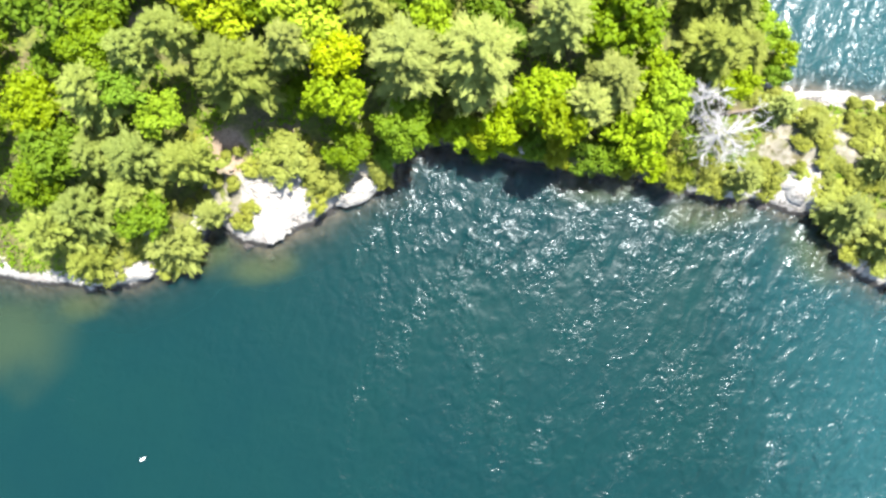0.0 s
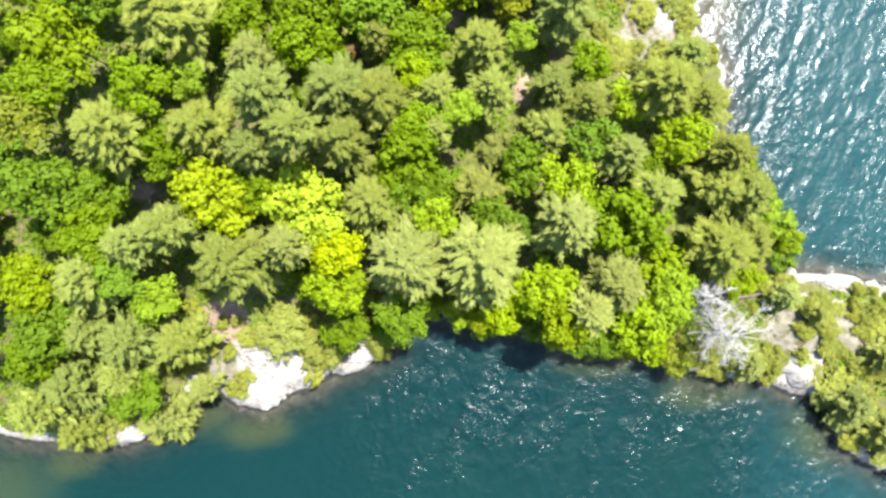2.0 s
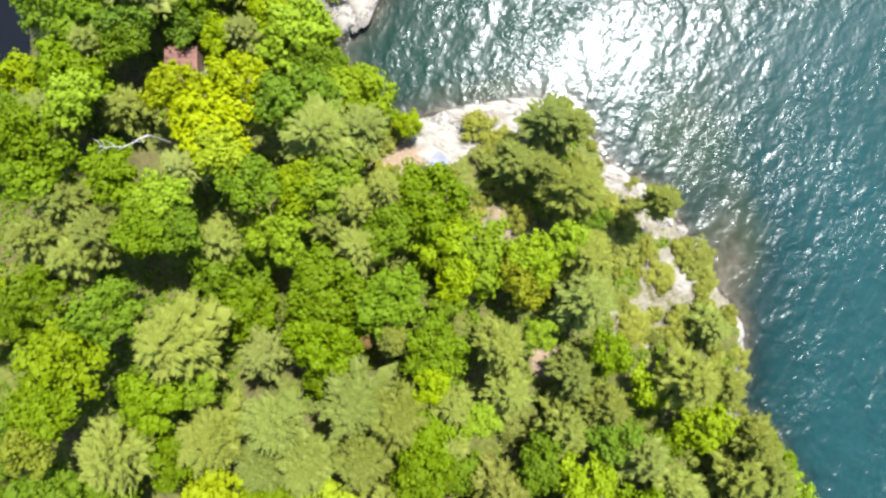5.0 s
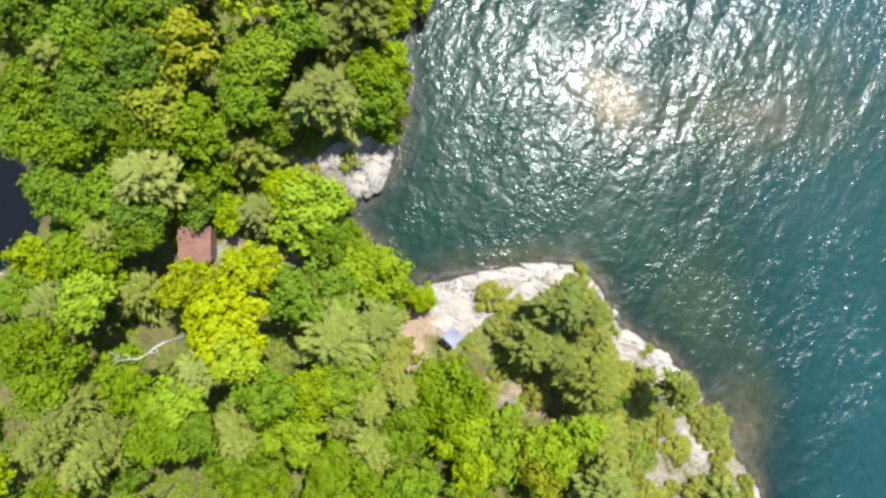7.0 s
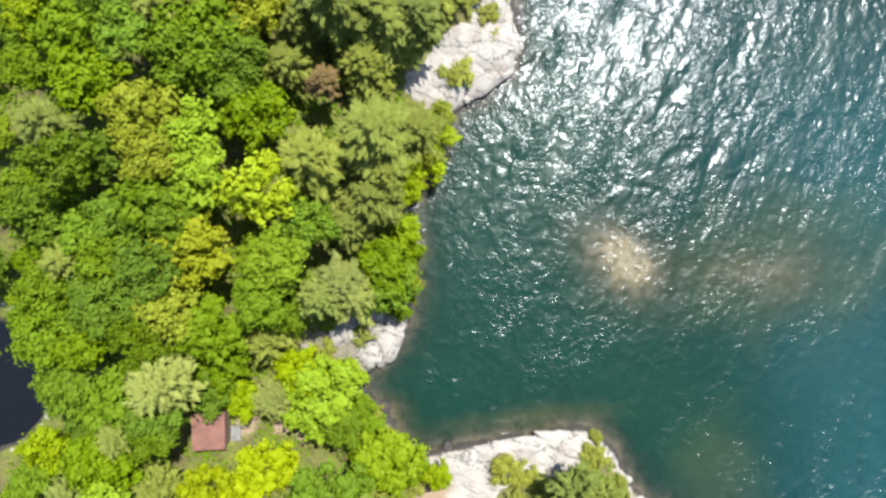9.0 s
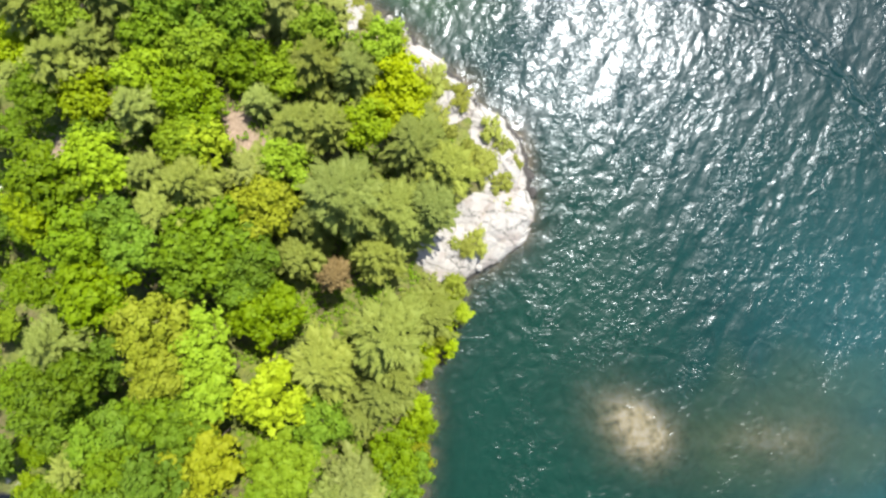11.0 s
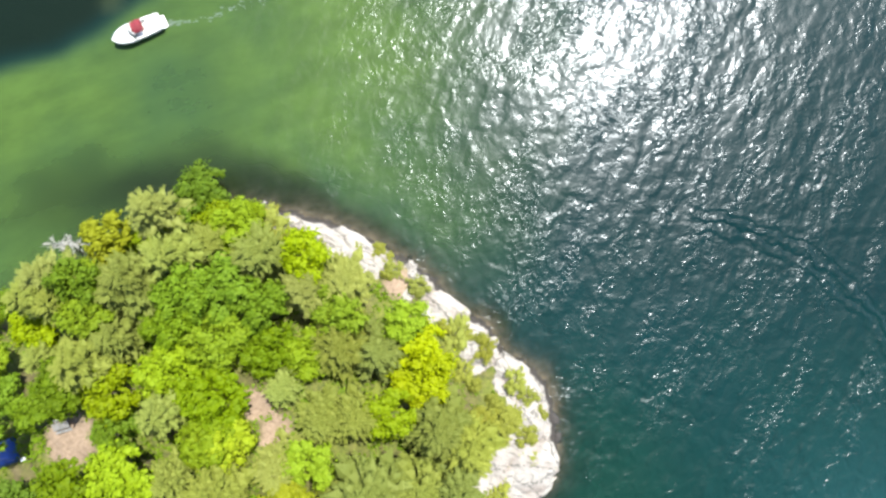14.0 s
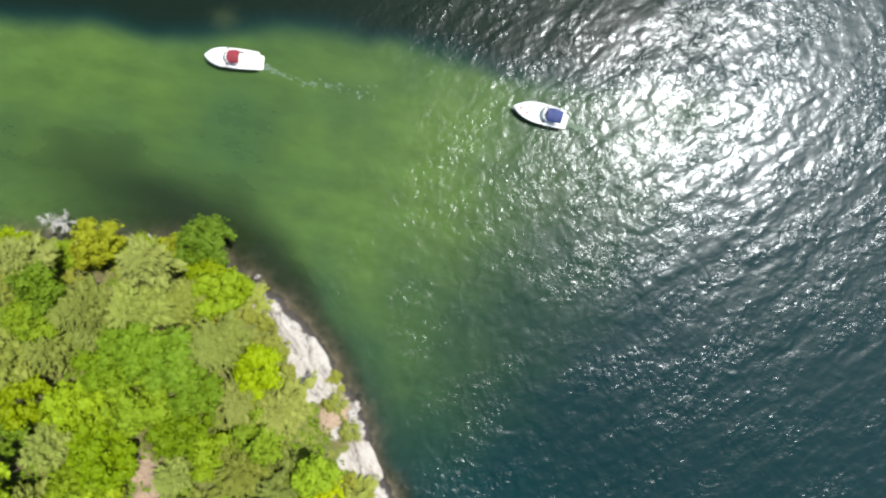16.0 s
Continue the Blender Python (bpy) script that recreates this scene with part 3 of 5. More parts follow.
def box(bm, cx, cy, cz, sx, sy, sz, bevel=0.0, m=None):
    made = bmesh.ops.create_cube(bm, size=1, matrix=(m or Matrix()) @ Matrix.Translation((cx, cy, cz)) @ Matrix.Diagonal((sx, sy, sz, 1)))
    if bevel:
        edges = list({e for v in made["verts"] for e in v.link_edges})
        bmesh.ops.bevel(bm, geom=edges, offset=bevel, segments=2, affect="EDGES", profile=0.5)


def loft(bm, rings, closed=True, ends=True):
    rows = [[bm.verts.new(p) for p in r] for r in rings]
    k = len(rows[0])
    for a, b in zip(rows, rows[1:]):
        for i in range(k if closed else k - 1):
            bm.faces.new((a[i], a[(i + 1) % k], b[(i + 1) % k], b[i]))
    if ends and closed:
        bm.faces.new(rows[0][::-1])
        bm.faces.new(rows[-1])
    return rows


# ---- trees ----
def blades(centre, along, side, length, width, curl=0.0):
    """Many small four-cornered leaves: middle points, long axis, cross axis, sizes."""
    L, W = along * (length * 0.5)[:, None], side * (width * 0.5)[:, None]
    up = np.cross(along, side) * (curl * length)[:, None] if curl else 0
    v = np.stack([centre - L, centre - L * 0.1 - W + up, centre + L, centre - L * 0.1 + W + up], 1).reshape(-1, 3)
    return v, np.arange(len(v)).reshape(-1, 4)


def unit(v):
    return v / np.maximum(np.linalg.norm(v, axis=-1, keepdims=True), 1e-9)


def with_cores(v, f, hearts, rs, plain=False):
    """Adds the dense leafy heart of every clump: a small lump under the outer leaves."""
    bm = bmesh.new()
    bmesh.ops.create_icosphere(bm, subdivisions=1, radius=1)
    ball = np.array([q.co for q in bm.verts])
    tri = np.array([[q.index for q in t.verts] for t in bm.faces])
    bm.free()
    if plain:
        ball = np.array([(1, 0, 0), (0, 1, 0), (-1, 0, 0), (0, -1, 0), (0, 0, 1), (0, 0, -1)], float)
        tri = np.array([(0, 1, 4), (1, 2, 4), (2, 3, 4), (3, 0, 4), (1, 0, 5), (2, 1, 5), (3, 2, 5), (0, 3, 5)])
    vs, fs, at = [v], f.tolist(), len(v)
    for c, axes in hearts:
        vs.append(c + (ball * rs.uniform(0.75, 1.12, (len(ball), 1))) @ axes)
        fs += (tri + at).tolist()
        at += len(ball)
    return np.concatenate(vs), fs


def broadleaf_crown(seed, lobes=75, leaves=42, ragged=0.24, leaf=0.125, clump=1.0):
    """A rounded crown of leafy lobes; one metre radius, standing on z = 0."""
    rs = np.random.RandomState(seed)
    pts, nor, hearts = [], [], []
    lean = rs.normal(0, 0.12, 2)
    stretch_x = rs.uniform(0.85, 1.0)
    for k in range(lobes):
        h = 1 - (k + 0.5) / lobes * 1.2
        a = k * 2.39996 + rs.uniform(-0.9, 0.9)
        ring = math.sqrt(max(0, 1 - max(h, -0.2) ** 2))
        reach = rs.uniform(0.45, 1.0)
        c = np.array([math.cos(a) * ring * reach * stretch_x + lean[0] * h, math.sin(a) * ring * reach + lean[1] * h, 0.48 + 0.6 * h * rs.uniform(0.45, 1.25)])
        size = rs.choice([0.11, 0.15, 0.19, 0.25, 0.31]) * rs.uniform(0.9, 1.1) * clump
        m = int(leaves * (size / 0.18) ** 1.8)
        d = unit(rs.normal(0, 1, (m, 3)) + np.array([0, 0, 0.7]))
        wob = 1 + ragged * rs.normal(0, 1, (m, 1))
        pts.append(c + d * size * wob * np.array([1, 1, 0.8]))
        nor.append(d)
        hearts.append((c, np.eye(3) * size * np.array([0.8, 0.8, 0.65])))
    p, nrm = np.concatenate(pts), np.concatenate(nor)
    nrm = unit(nrm + rs.normal(0, 0.3, nrm.shape) + np.array([0, 0, 0.3]))
    side = unit(np.cross(nrm, rs.normal(0, 1, nrm.shape)))
    along = np.cross(nrm, side)
    size = rs.uniform(0.7, 1.35, len(p)) * leaf
    v, f = blades(p, along, side, size, size * 0.85, 0.08)
    return with_cores(v, f, hearts, rs)


def pine_crown(seed, whorls=12, spread=1.0, plume=0.2, tufts=11):
    """A pine's crown of whorled boughs with fine needle sprays; one metre radius and about 1.9 high, standing on z = 0."""
    rs = np.random.RandomState(seed)
    B, A, S, L, W, hearts = [], [], [], [], [], []
    top = 1.9
    lean = rs.normal(0, 0.06, 2)
    for w in range(whorls):
        f = w / (whorls - 1)
        z0 = 0.12 + (top - 0.2) * f ** 0.9
        reach = spread * (1 - f) ** 0.6 * 0.95 + 0.08
        n_b = 8 if f < 0.75 else 5
        turn = rs.uniform(0, 6.28)
        for b in range(n_b):
            az = turn + 6.2832 * b / n_b + rs.uniform(-0.3, 0.3)
            if rs.rand() < 0.08:
                continue
            ln = reach * rs.uniform(0.62, 1.12)
            rise = rs.uniform(-0.12, 0.14) + 0.4 * f
            out = np.array([math.cos(az), math.sin(az), 0])
            cross = np.array([-math.sin(az), math.cos(az), 0])
            up = np.array([0, 0, 1.0])
            root = np.array([lean[0] * f, lean[1] * f, z0])
            slope = out + up * (rise - 0.1)
            for s, fat in ((0.42, 0.27), (0.74, 0.19)):
                c = root + out * ln * s + up * (rise * ln * s - 0.12 * ln * s * s - 0.03)
                hearts.append((c, np.stack([slope * ln * 0.3, cross * ln * fat, up * 0.05 * (0.6 + ln)])))
            for s in np.linspace(0.2, 1.0, tufts):
                sway = rs.uniform(-0.42, 0.42) * ln * (1.15 - 0.6 * s)
                base = root + out * (ln * s - abs(sway) * 0.35) + cross * sway + up * (rise * ln * s - 0.12 * ln * s * s - 0.25 * abs(sway))
                fan = 1.1 * (1 - 0.5 * s)
                for q in range(8):
                    ang = (q - 3.5) / 3.5 * fan + rs.normal(0, 0.2)
                    way = out * math.cos(ang) + cross * math.sin(ang) + up * rs.uniform(-0.25, 0.5)
                    way /= np.linalg.norm(way)
                    size = plume * rs.uniform(0.6, 1.25) * (0.6 + 0.5 * ln)
                    flat = np.cross(way, np.array([rs.normal(0, 0.3), rs.normal(0, 0.3), 1]))
                    B.append(base - way * size * 0.25)
                    A.append(way)
                    S.append(flat / np.linalg.norm(flat))
                    L.append(size)
                    W.append(size * rs.uniform(0.2, 0.34))
    B, A, S, L, W = np.array(B), np.array(A), np.array(S), np.array(L)[:, None], np.array(W)[:, None]
    v = np.stack([B - S * W * 0.5, B + S * W * 0.5, B + A * L], 1).reshape(-1, 3)
    return with_cores(v, np.arange(len(v)).reshape(-1, 3), hearts, rs, True)


def trunk_mesh(name, seed, material, limbs, spread):
    """A tapered trunk one metre high, with limbs that reach into the crown."""
    rs = random.Random(seed)
    bm = bmesh.new()
    tube(bm, [(0, 0, -0.06), (0.004, 0.003, 0.05), (0.01 * rs.uniform(-1, 1), 0.008, 0.4), (0.012, 0.01 * rs.uniform(-1, 1), 0.72), (0, 0, 0.95)],
         [0.028, 0.02, 0.016, 0.01, 0.003], 7)
    for k in range(limbs):
        z = rs.uniform(0.4, 0.78)
        a = k * 2.4 + rs.uniform(-0.4, 0.4)
        r = spread * rs.uniform(0.6, 1.0)
        tube(bm, [(0, 0, z), (0.45 * r * math.cos(a), 0.45 * r * math.sin(a), z + 0.05), (r * math.cos(a + 0.15), r * math.sin(a + 0.15), z + 0.13)], [0.008, 0.005, 0.002], 4)
    me = bpy.data.meshes.new(name)
    bm.to_mesh(me)
    bm.free()
    me.materials.append(material)
    return me


BROAD_FORMS = [broadleaf_crown(s, lobes=l, leaves=v) for s, l, v in ((11, 62, 25), (12, 54, 27), (13, 68, 24), (14, 58, 26), (15, 50, 28))]
PINE_FORMS = [pine_crown(s, whorls=w, plume=p) for s, w, p in ((21, 11, 0.19), (22, 12, 0.17), (23, 10, 0.21), (24, 12, 0.18), (25, 11, 0.2))]
YOUNG_FORMS = [broadleaf_crown(s, lobes=36, leaves=24, leaf=0.15, clump=1.2) for s in (16, 17, 18)]
SHRUB_FORMS = [broadleaf_crown(s, lobes=34, leaves=30, ragged=0.3, leaf=0.13, clump=1.05) for s in (31, 32)]
TRUNKS = dict(broad=[trunk_mesh("trunk", s, BARK, 7, 0.16) for s in (1, 2)], pine=[trunk_mesh("trunk", s, BARK, 9, 0.13) for s in (3, 4)],
              shrub=[trunk_mesh("trunk", 5, BARK, 6, 0.5)])
CROWNS = {}


def crown_meshes(kind, young=False):
    """The crown meshes of a kind of tree, built once."""
    if young and kind in ("bright", "yellow", "green", "dark", "olive"):
        if ("young", kind) not in CROWNS:
            CROWNS[("young", kind)] = [mesh_of("crown", v, f, LEAF[kind]) for v, f in YOUNG_FORMS]
        return CROWNS[("young", kind)]
    if kind not in CROWNS:
        forms = PINE_FORMS if kind in ("pine", "pale_pine", "russet") else SHRUB_FORMS if kind in ("shrub", "heath") else BROAD_FORMS
        CROWNS[kind] = [mesh_of("crown", v, f, LEAF[kind]) for v, f in forms]
    return CROWNS[kind]


TREE_WORDS = dict(
    pine=("pine_tree", "grey-green white pine with feathery plumed boughs on the wooded point", "pine tree"),
    pale_pine=("pine_tree", "pale sage-green pine with sunlit drooping needle plumes", "pine tree"),
    russet=("pine_tree", "small rust-brown dying pine among green trees", "pine tree"),
    bright=("broadleaf_tree", "bright fresh-green broadleaf tree with a clumpy rounded crown", "tree"),
    yellow=("broadleaf_tree", "vivid yellow-green broadleaf tree in new spring leaf", "tree"),
    green=("broadleaf_tree", "mid-green broadleaf tree with a dense clumpy crown", "tree"),
    dark=("broadleaf_tree", "dark green broadleaf tree shaded by taller neighbours", "tree"),
    olive=("broadleaf_tree", "olive-bronze broadleaf tree with thin young leaves", "tree"),
    shrub=("shrub", "low olive-green shrub growing on pale granite", "shrub"),
    heath=("shrub", "low yellow-green heath bush in a granite crevice", "shrub"))
plant_dice = random.Random(77)
LOW_BUSHES = dict(shrub=[], heath=[])


def low_bushes(kind, name, label):
    """All the small bushes of one kind in one mesh."""
    rs = np.random.RandomState(19)
    forms = [broadleaf_crown(q, lobes=20, leaves=22, ragged=0.25, leaf=0.19, clump=1.5) for q in (33, 34, 35)]
    vs, fs, at = [], [], 0
    for x, y, base, r in LOW_BUSHES[kind]:
        v, f = forms[rs.randint(3)]
        a = rs.uniform(0, 6.28)
        turned = np.stack([v[:, 0] * math.cos(a) - v[:, 1] * math.sin(a), v[:, 0] * math.sin(a) + v[:, 1] * math.cos(a), v[:, 2] * 0.85], 1) * r * 1.1
        vs.append(turned + np.array([x, y, base - 0.1 * r]))
        fs += [[k + at for k in q] for q in f]
        at += len(v)
    tagged(new(name, mesh_of(name, np.concatenate(vs), fs, LEAF[kind])), label, "shrubs", kind="stuff")


def plant(kind, x, y, r, low=0.0, tip=0.0):
    """One tree of that crown radius, standing on the ground."""
    dice = plant_dice
    base = ground_at(x, y)
    if kind in ("shrub", "heath") and not tip and within([x], [y], SLABS)[0] > 0.1 and dice.random() < 0.9:
        return None
    if kind in ("shrub", "heath") and r < 0.95:
        LOW_BUSHES[kind].append((x, y, base, r))
        return None
    name, label, category = TREE_WORDS[kind]
    if base < 0.2:
        # leaning out over the water: the foot stands back on the bank
        base = 0.1
    foot = new(name)
    foot.empty_display_size = 0.3
    pine = kind in ("pine", "pale_pine", "russet")
    if kind in ("shrub", "heath"):
        crown_high = r * (0.9 if kind == "shrub" else 0.62)
        top = base + crown_high * 1.2
    else:
        top = min(16.5, 6.0 + 2.1 * r) + (0.8 if pine else 0)
        if y > 122:
            top -= 2.2
        top = max(top, base + 2.2 * r) * dice.uniform(0.96, 1.04)
        if low:
            top = base + low
        if tip:
            top = max(tip, base + 1.6 * r) + (0.5 if pine else 0.15)
        crown_high = (r * dice.uniform(1.75, 2.15)) if pine else (r * dice.uniform(1.25, 1.55))
    form = dice.choice(crown_meshes(kind, r < 2.35))
    trunk = new("trunk", dice.choice(TRUNKS["shrub" if kind in ("shrub", "heath") else "pine" if pine else "broad"]))
    crown = new("crown", form)
    trunk.parent = crown.parent = foot
    trunk.scale = (max(r * 1.6, 4), max(r * 1.6, 4), (top - base) * 0.97) if kind not in ("shrub", "heath") else (r, r, r)
    natural = 1.9 if pine else 1.2
    grow = r * (1.12 if pine else 1.14)
    uneven = 0.35 if kind in ("shrub", "heath") else 0.07
    crown.scale = (grow * dice.uniform(1 - uneven, 1 + uneven), grow * dice.uniform(1 - uneven, 1 + uneven), crown_high / natural)
    crown.location = (0, 0, top - base - crown_high)
    foot.matrix_basis = pose(x, y, base, 0, 0, dice.uniform(0, 360))
    return tagged(foot, label, category, {"shrub": "shrubs on the rock", "heath": "shrubs on the rock"}.get(kind, "pines of the wood" if pine else "broadleaf trees of the wood"))


# crowns keep clear of these
OPEN_SPOTS = [(-25.9, 75.1, 2.2), (1.5, 62.7, 1.8), (-40.4, 125.6, 2.9), (-18.6, 127, 1.7), (8.4, 54.4, 1.6), (-3.8, 61.5, 1.1), (-48.4, 124.3, 1.5), (-46.4, 123.8, 0.7),
              (9.2, 55.4, 0.9), (28.6, 14.3, 1.4), (30.6, 9.9, 2.4)]
STANDING = [(28.6, 14.3, 3.0), (30.6, 9.9, 4.0)]


def plant_stand(kind, places):
    for x, y, r, tip in places:
        for a, b, q in OPEN_SPOTS:
            gap = math.hypot(x - a, y - b)
            if 0.1 < gap < r * 0.95 + q:
                move = min(2.4, r * 0.95 + q - gap) / gap
                x, y = x + (x - a) * move, y + (y - b) * move
        if x < -22 and kind not in ("shrub", "heath"):
            r *= 0.93
        plant(kind, x, y, r, 0.0, tip)
        STANDING.append((x, y, r))


plant_stand("pine", [(20, 29.9, 2.5, 12.9), (33.1, 29.7, 2.9, 9.5), (34.6, 24.8, 3.8, 9.3), (31.1, 25.7, 3.5, 9.4), (23.4, 25.7, 2.8, 12), (-5.8, 26.9, 3.2, 15), (-30.7, 24.6, 2.6, 15), (-26.4, 25.9, 3.1, 15.9), (-21.2, 22.2, 4.2, 15), (29.7, 17.7, 3.9, 11.7), (35.3, 19.9, 3, 7.4), (-35.5, 21.7, 3.7, 14.6), (-38.7, 15.9, 3.5, 9.8), (-33.2, 14.9, 3.9, 12.2), (-28.4, 14.1, 3.4, 10.6), (-41.3, 10, 4.1, 9.3), (-34.6, 10.5, 2.9, 10.4), (-44.2, 7.7, 3.5, 10.4), (-42.6, 4.6, 3.1, 5.3)])
plant_stand("pale_pine", [(34.6, 5.6, 2.4, 5), (50.5, 5.2, 2.2, 5), (46.3, -0.4, 3.0, 4.5), (50, -4, 2.6, 5)])
plant_stand("pine", [(-24.1, 46, 4.2, 18.7), (-4.4, 44, 1.9, 12.6), (6.3, 42, 2.7, 13.7), (15.6, 46.1, 3.5, 13.4), (30.6, 41.5, 2.3, 6.8), (-31, 35.6, 4, 17.4), (-22.6, 35.7, 3.7, 15.7), (-15.4, 37.7, 3.2, 18.9), (-8.3, 38.1, 3.6, 16.6), (-4.3, 36.7, 3.1, 16.5), (-12.7, 33.9, 2.9, 18.9), (-8.3, 32.9, 3.1, 16.3), (1, 37.2, 2.1, 14.9), (6.6, 37.6, 2.5, 13.3), (13.9, 38.2, 2.9, 10.6), (16.6, 35.2, 2.5, 12.8), (25.7, 36.8, 3.3, 12.8), (30.1, 35.4, 2.4, 9.3), (12.7, 32.9, 3.1, 11.6), (-17.5, 33.2, 2.6, 15.5), (0.7, 33.5, 2.2, 13.8), (-39.1, 69.3, 3.4, 11.8), (-9.5, 64.4, 3.8, 16.8)])
plant_stand("pine", [(-5.9, 65.2, 2.7, 14), (-7.1, 57.8, 2.1, 14.7), (-3.9, 59.2, 1.7, 14.4), (10, 61.3, 3, 10.1), (13.5, 65.1, 3.1, 11.2), (16.3, 64.6, 2, 10.6), (15.3, 57.6, 3.2, 12.9), (12.3, 60, 2.3, 11.3), (24.5, 55.7, 2.2, 11.4), (-36, 59.9, 3.2, 13.8), (-32, 57, 3.2, 14.5), (-20.9, 55.2, 3.4, 12.1), (-38.4, 56.6, 2.6, 15.1), (-34.3, 54.5, 2.6, 15.2), (-10.3, 56.2, 2.8, 12.4), (-7.1, 53.6, 3.3, 13), (15.7, 50.7, 3.4, 11.6)])
plant_stand("pine", [(-11.7, 88.6, 2.5, 12), (-18.6, 84.8, 2.9, 9.2), (-33.2, 76.2, 2.8, 12), (-31.5, 70.1, 2.9, 9.5), (-34.8, 107.2, 3, 17.7), (-4.7, 104.6, 4.1, 15.5), (-0.5, 105.8, 3.5, 8.2), (-11.3, 102.6, 3.2, 15.1), (-11.6, 99.6, 2.3, 9.8), (-8.5, 96.1, 2.9, 9.2), (-5.9, 98.7, 3.1, 11.6), (-4, 100.7, 2.2, 12.2), (-36.2, 94.6, 3.3, 13.4)])
plant_stand("pine", [(-25.5, 118.9, 3.2, 14.9), (-11.9, 117.2, 2.8, 12.5), (-13.6, 113.9, 3.4, 11), (-7.1, 117.2, 2.7, 14.2), (-2.4, 116.2, 3.4, 11.7), (-5.7, 112.9, 3.5, 10.4), (0.6, 117.4, 2.8, 12.4), (-26.8, 122.7, 2.4, 14.5), (-22, 121.1, 3.1, 16.1), (-7.8, 119.1, 4.1, 16.4), (-3, 117.6, 3.6, 13), (2.3, 121.3, 3.9, 11), (-0.6, 124.2, 3.4, 11.9), (-27.2, 129, 2.7, 14.8), (-16.5, 129.2, 2.2, 10.7), (-12.1, 126.6, 2.7, 13), (-8.4, 126.4, 2.8, 12.7), (-34.9, 134.5, 3.2, 14.4), (-32.4, 136.7, 2.8, 12.4), (-9.9, 133.4, 3.6, 12.1), (-6.2, 132.3, 3.3, 11), (-37.2, 140.7, 2.8, 12.9), (-28.8, 140.3, 3.3, 12.4)])
plant_stand("pine", [(-30.9, 141.2, 2.7, 13.3), (-25.5, 144.3, 3.2, 13.9), (-29.9, 142.5, 2.7, 14), (-23.2, 145.3, 2.9, 9.2), (-17.6, 143.5, 3.2, 12.2), (-40, 141.4, 2.5, 12.7)])
plant_stand("pale_pine", [(13.4, 23.2, 3.2, 14.8), (5.3, 27.1, 3.4, 12.1), (-14.5, 23.3, 2.3, 15.8), (-2.9, 20.9, 4.4, 16), (4.4, 20.3, 4.3, 16.7), (18.2, 16.6, 3.2, 13.3), (15.1, 14.2, 2.6, 13.9), (-33, 5.3, 3.7, 6.5), (-27.6, 8.2, 1.9, 6.5)])
plant_stand("pale_pine", [(-17.9, 43.2, 2.5, 12.3), (-23.2, 62.2, 2.4, 14.7)])
plant_stand("pale_pine", [(-8.6, 88.5, 3.2, 10.4), (-27.9, 81.7, 3.7, 15), (-18.8, 77.8, 2.7, 8), (-9.8, 89.9, 3.1, 11.6)])
plant_stand("pale_pine", [(-16.6, 122.5, 3, 13.5), (-12.7, 139.6, 3.4, 11.2), (-26.7, 148.7, 2.8, 14), (-38.8, 143.2, 2.8, 12), (-9.3, 139.8, 3.4, 10.7)])
plant_stand("bright", [(14.2, 28.2, 2.3, 10.9), (-0.1, 24.7, 2.2, 12), (-10.9, 18.6, 2.7, 11.4), (24.9, 17.7, 3, 8.1), (24.7, 14.3, 2.6, 9.4), (11, 16.2, 2.9, 10.5), (12.7, 13.2, 2.3, 12.1), (22, 11.9, 3.3, 8.3), (7, 14.2, 2.1, 7.9), (-29.7, 18.9, 2.3, 10.7), (-43.3, 21.2, 3.1, 11.1)])
plant_stand("green", [(-34.5, 26.4, 2.7, 13.3)])
plant_stand("bright", [(-35, 45.2, 3.9, 16), (1.7, 47.1, 1.5, 8.2), (10.7, 43, 1.4, 11), (3.1, 49.9, 2.6, 9.9), (-24, 40.7, 1.9, 13), (-1.1, 39.2, 1.6, 13.7), (3.3, 35.4, 1.6, 13.2), (22.8, 36.5, 2.1, 8.2), (27.5, 31.4, 2.7, 9), (-33.9, 69.9, 2.7, 13.9), (-25.5, 59.7, 2.7, 14.7), (-9.2, 60.6, 3.2, 14.2), (-12.4, 59.8, 2.1, 14.4), (-15, 55.6, 3, 13.5), (1.2, 53.4, 2.9, 10.9), (6.6, 53.2, 3.9, 8.8), (10.3, 51.8, 2.7, 10.8), (13.9, 52.5, 1.8, 11.3), (3.3, 50.1, 2.3, 9.5)])
plant_stand("green", [(-27.9, 40, 2.9, 15.1), (-27.3, 33.6, 2.5, 13.1), (-29.8, 62.2, 2.9, 15.1), (-25.1, 56.4, 2.7, 13.8)])
plant_stand("bright", [(-22.2, 78.3, 2.1, 7), (-16, 80.5, 2.5, 6.6), (-13.4, 77.5, 3.9, 7.9), (-43.2, 74.7, 2.4, 7.6), (-6.6, 70.3, 3.3, 8), (-22.2, 106.2, 3.2, 14.9), (-0.2, 102.7, 2.2, 4.3), (-22.1, 101.9, 3.2, 14.8), (-16.4, 92.8, 3.3, 13)])
plant_stand("green", [(-35.2, 73.6, 3.4, 11.7)])
plant_stand("bright", [(-36.9, 120, 3.2, 14.5), (-30.8, 123.4, 3.1, 15.5), (-13.6, 122.4, 2.1, 12.7), (-23.4, 125.8, 2.7, 13.4), (-32.4, 131.2, 2.5, 12.1), (-5.2, 126.4, 2.2, 11.3), (-26.7, 132.9, 3.3, 12.4), (-22.3, 134.9, 3.4, 12), (-13, 132.6, 2.3, 9.7), (-2.9, 135.1, 2.1, 9.9), (-34.2, 138.9, 2.2, 12.7), (-9.8, 137, 2.6, 10.8), (-23.4, 149, 2.4, 5.1), (-20.9, 147.2, 2.3, 7.2), (-12.7, 142.9, 2.3, 11)])
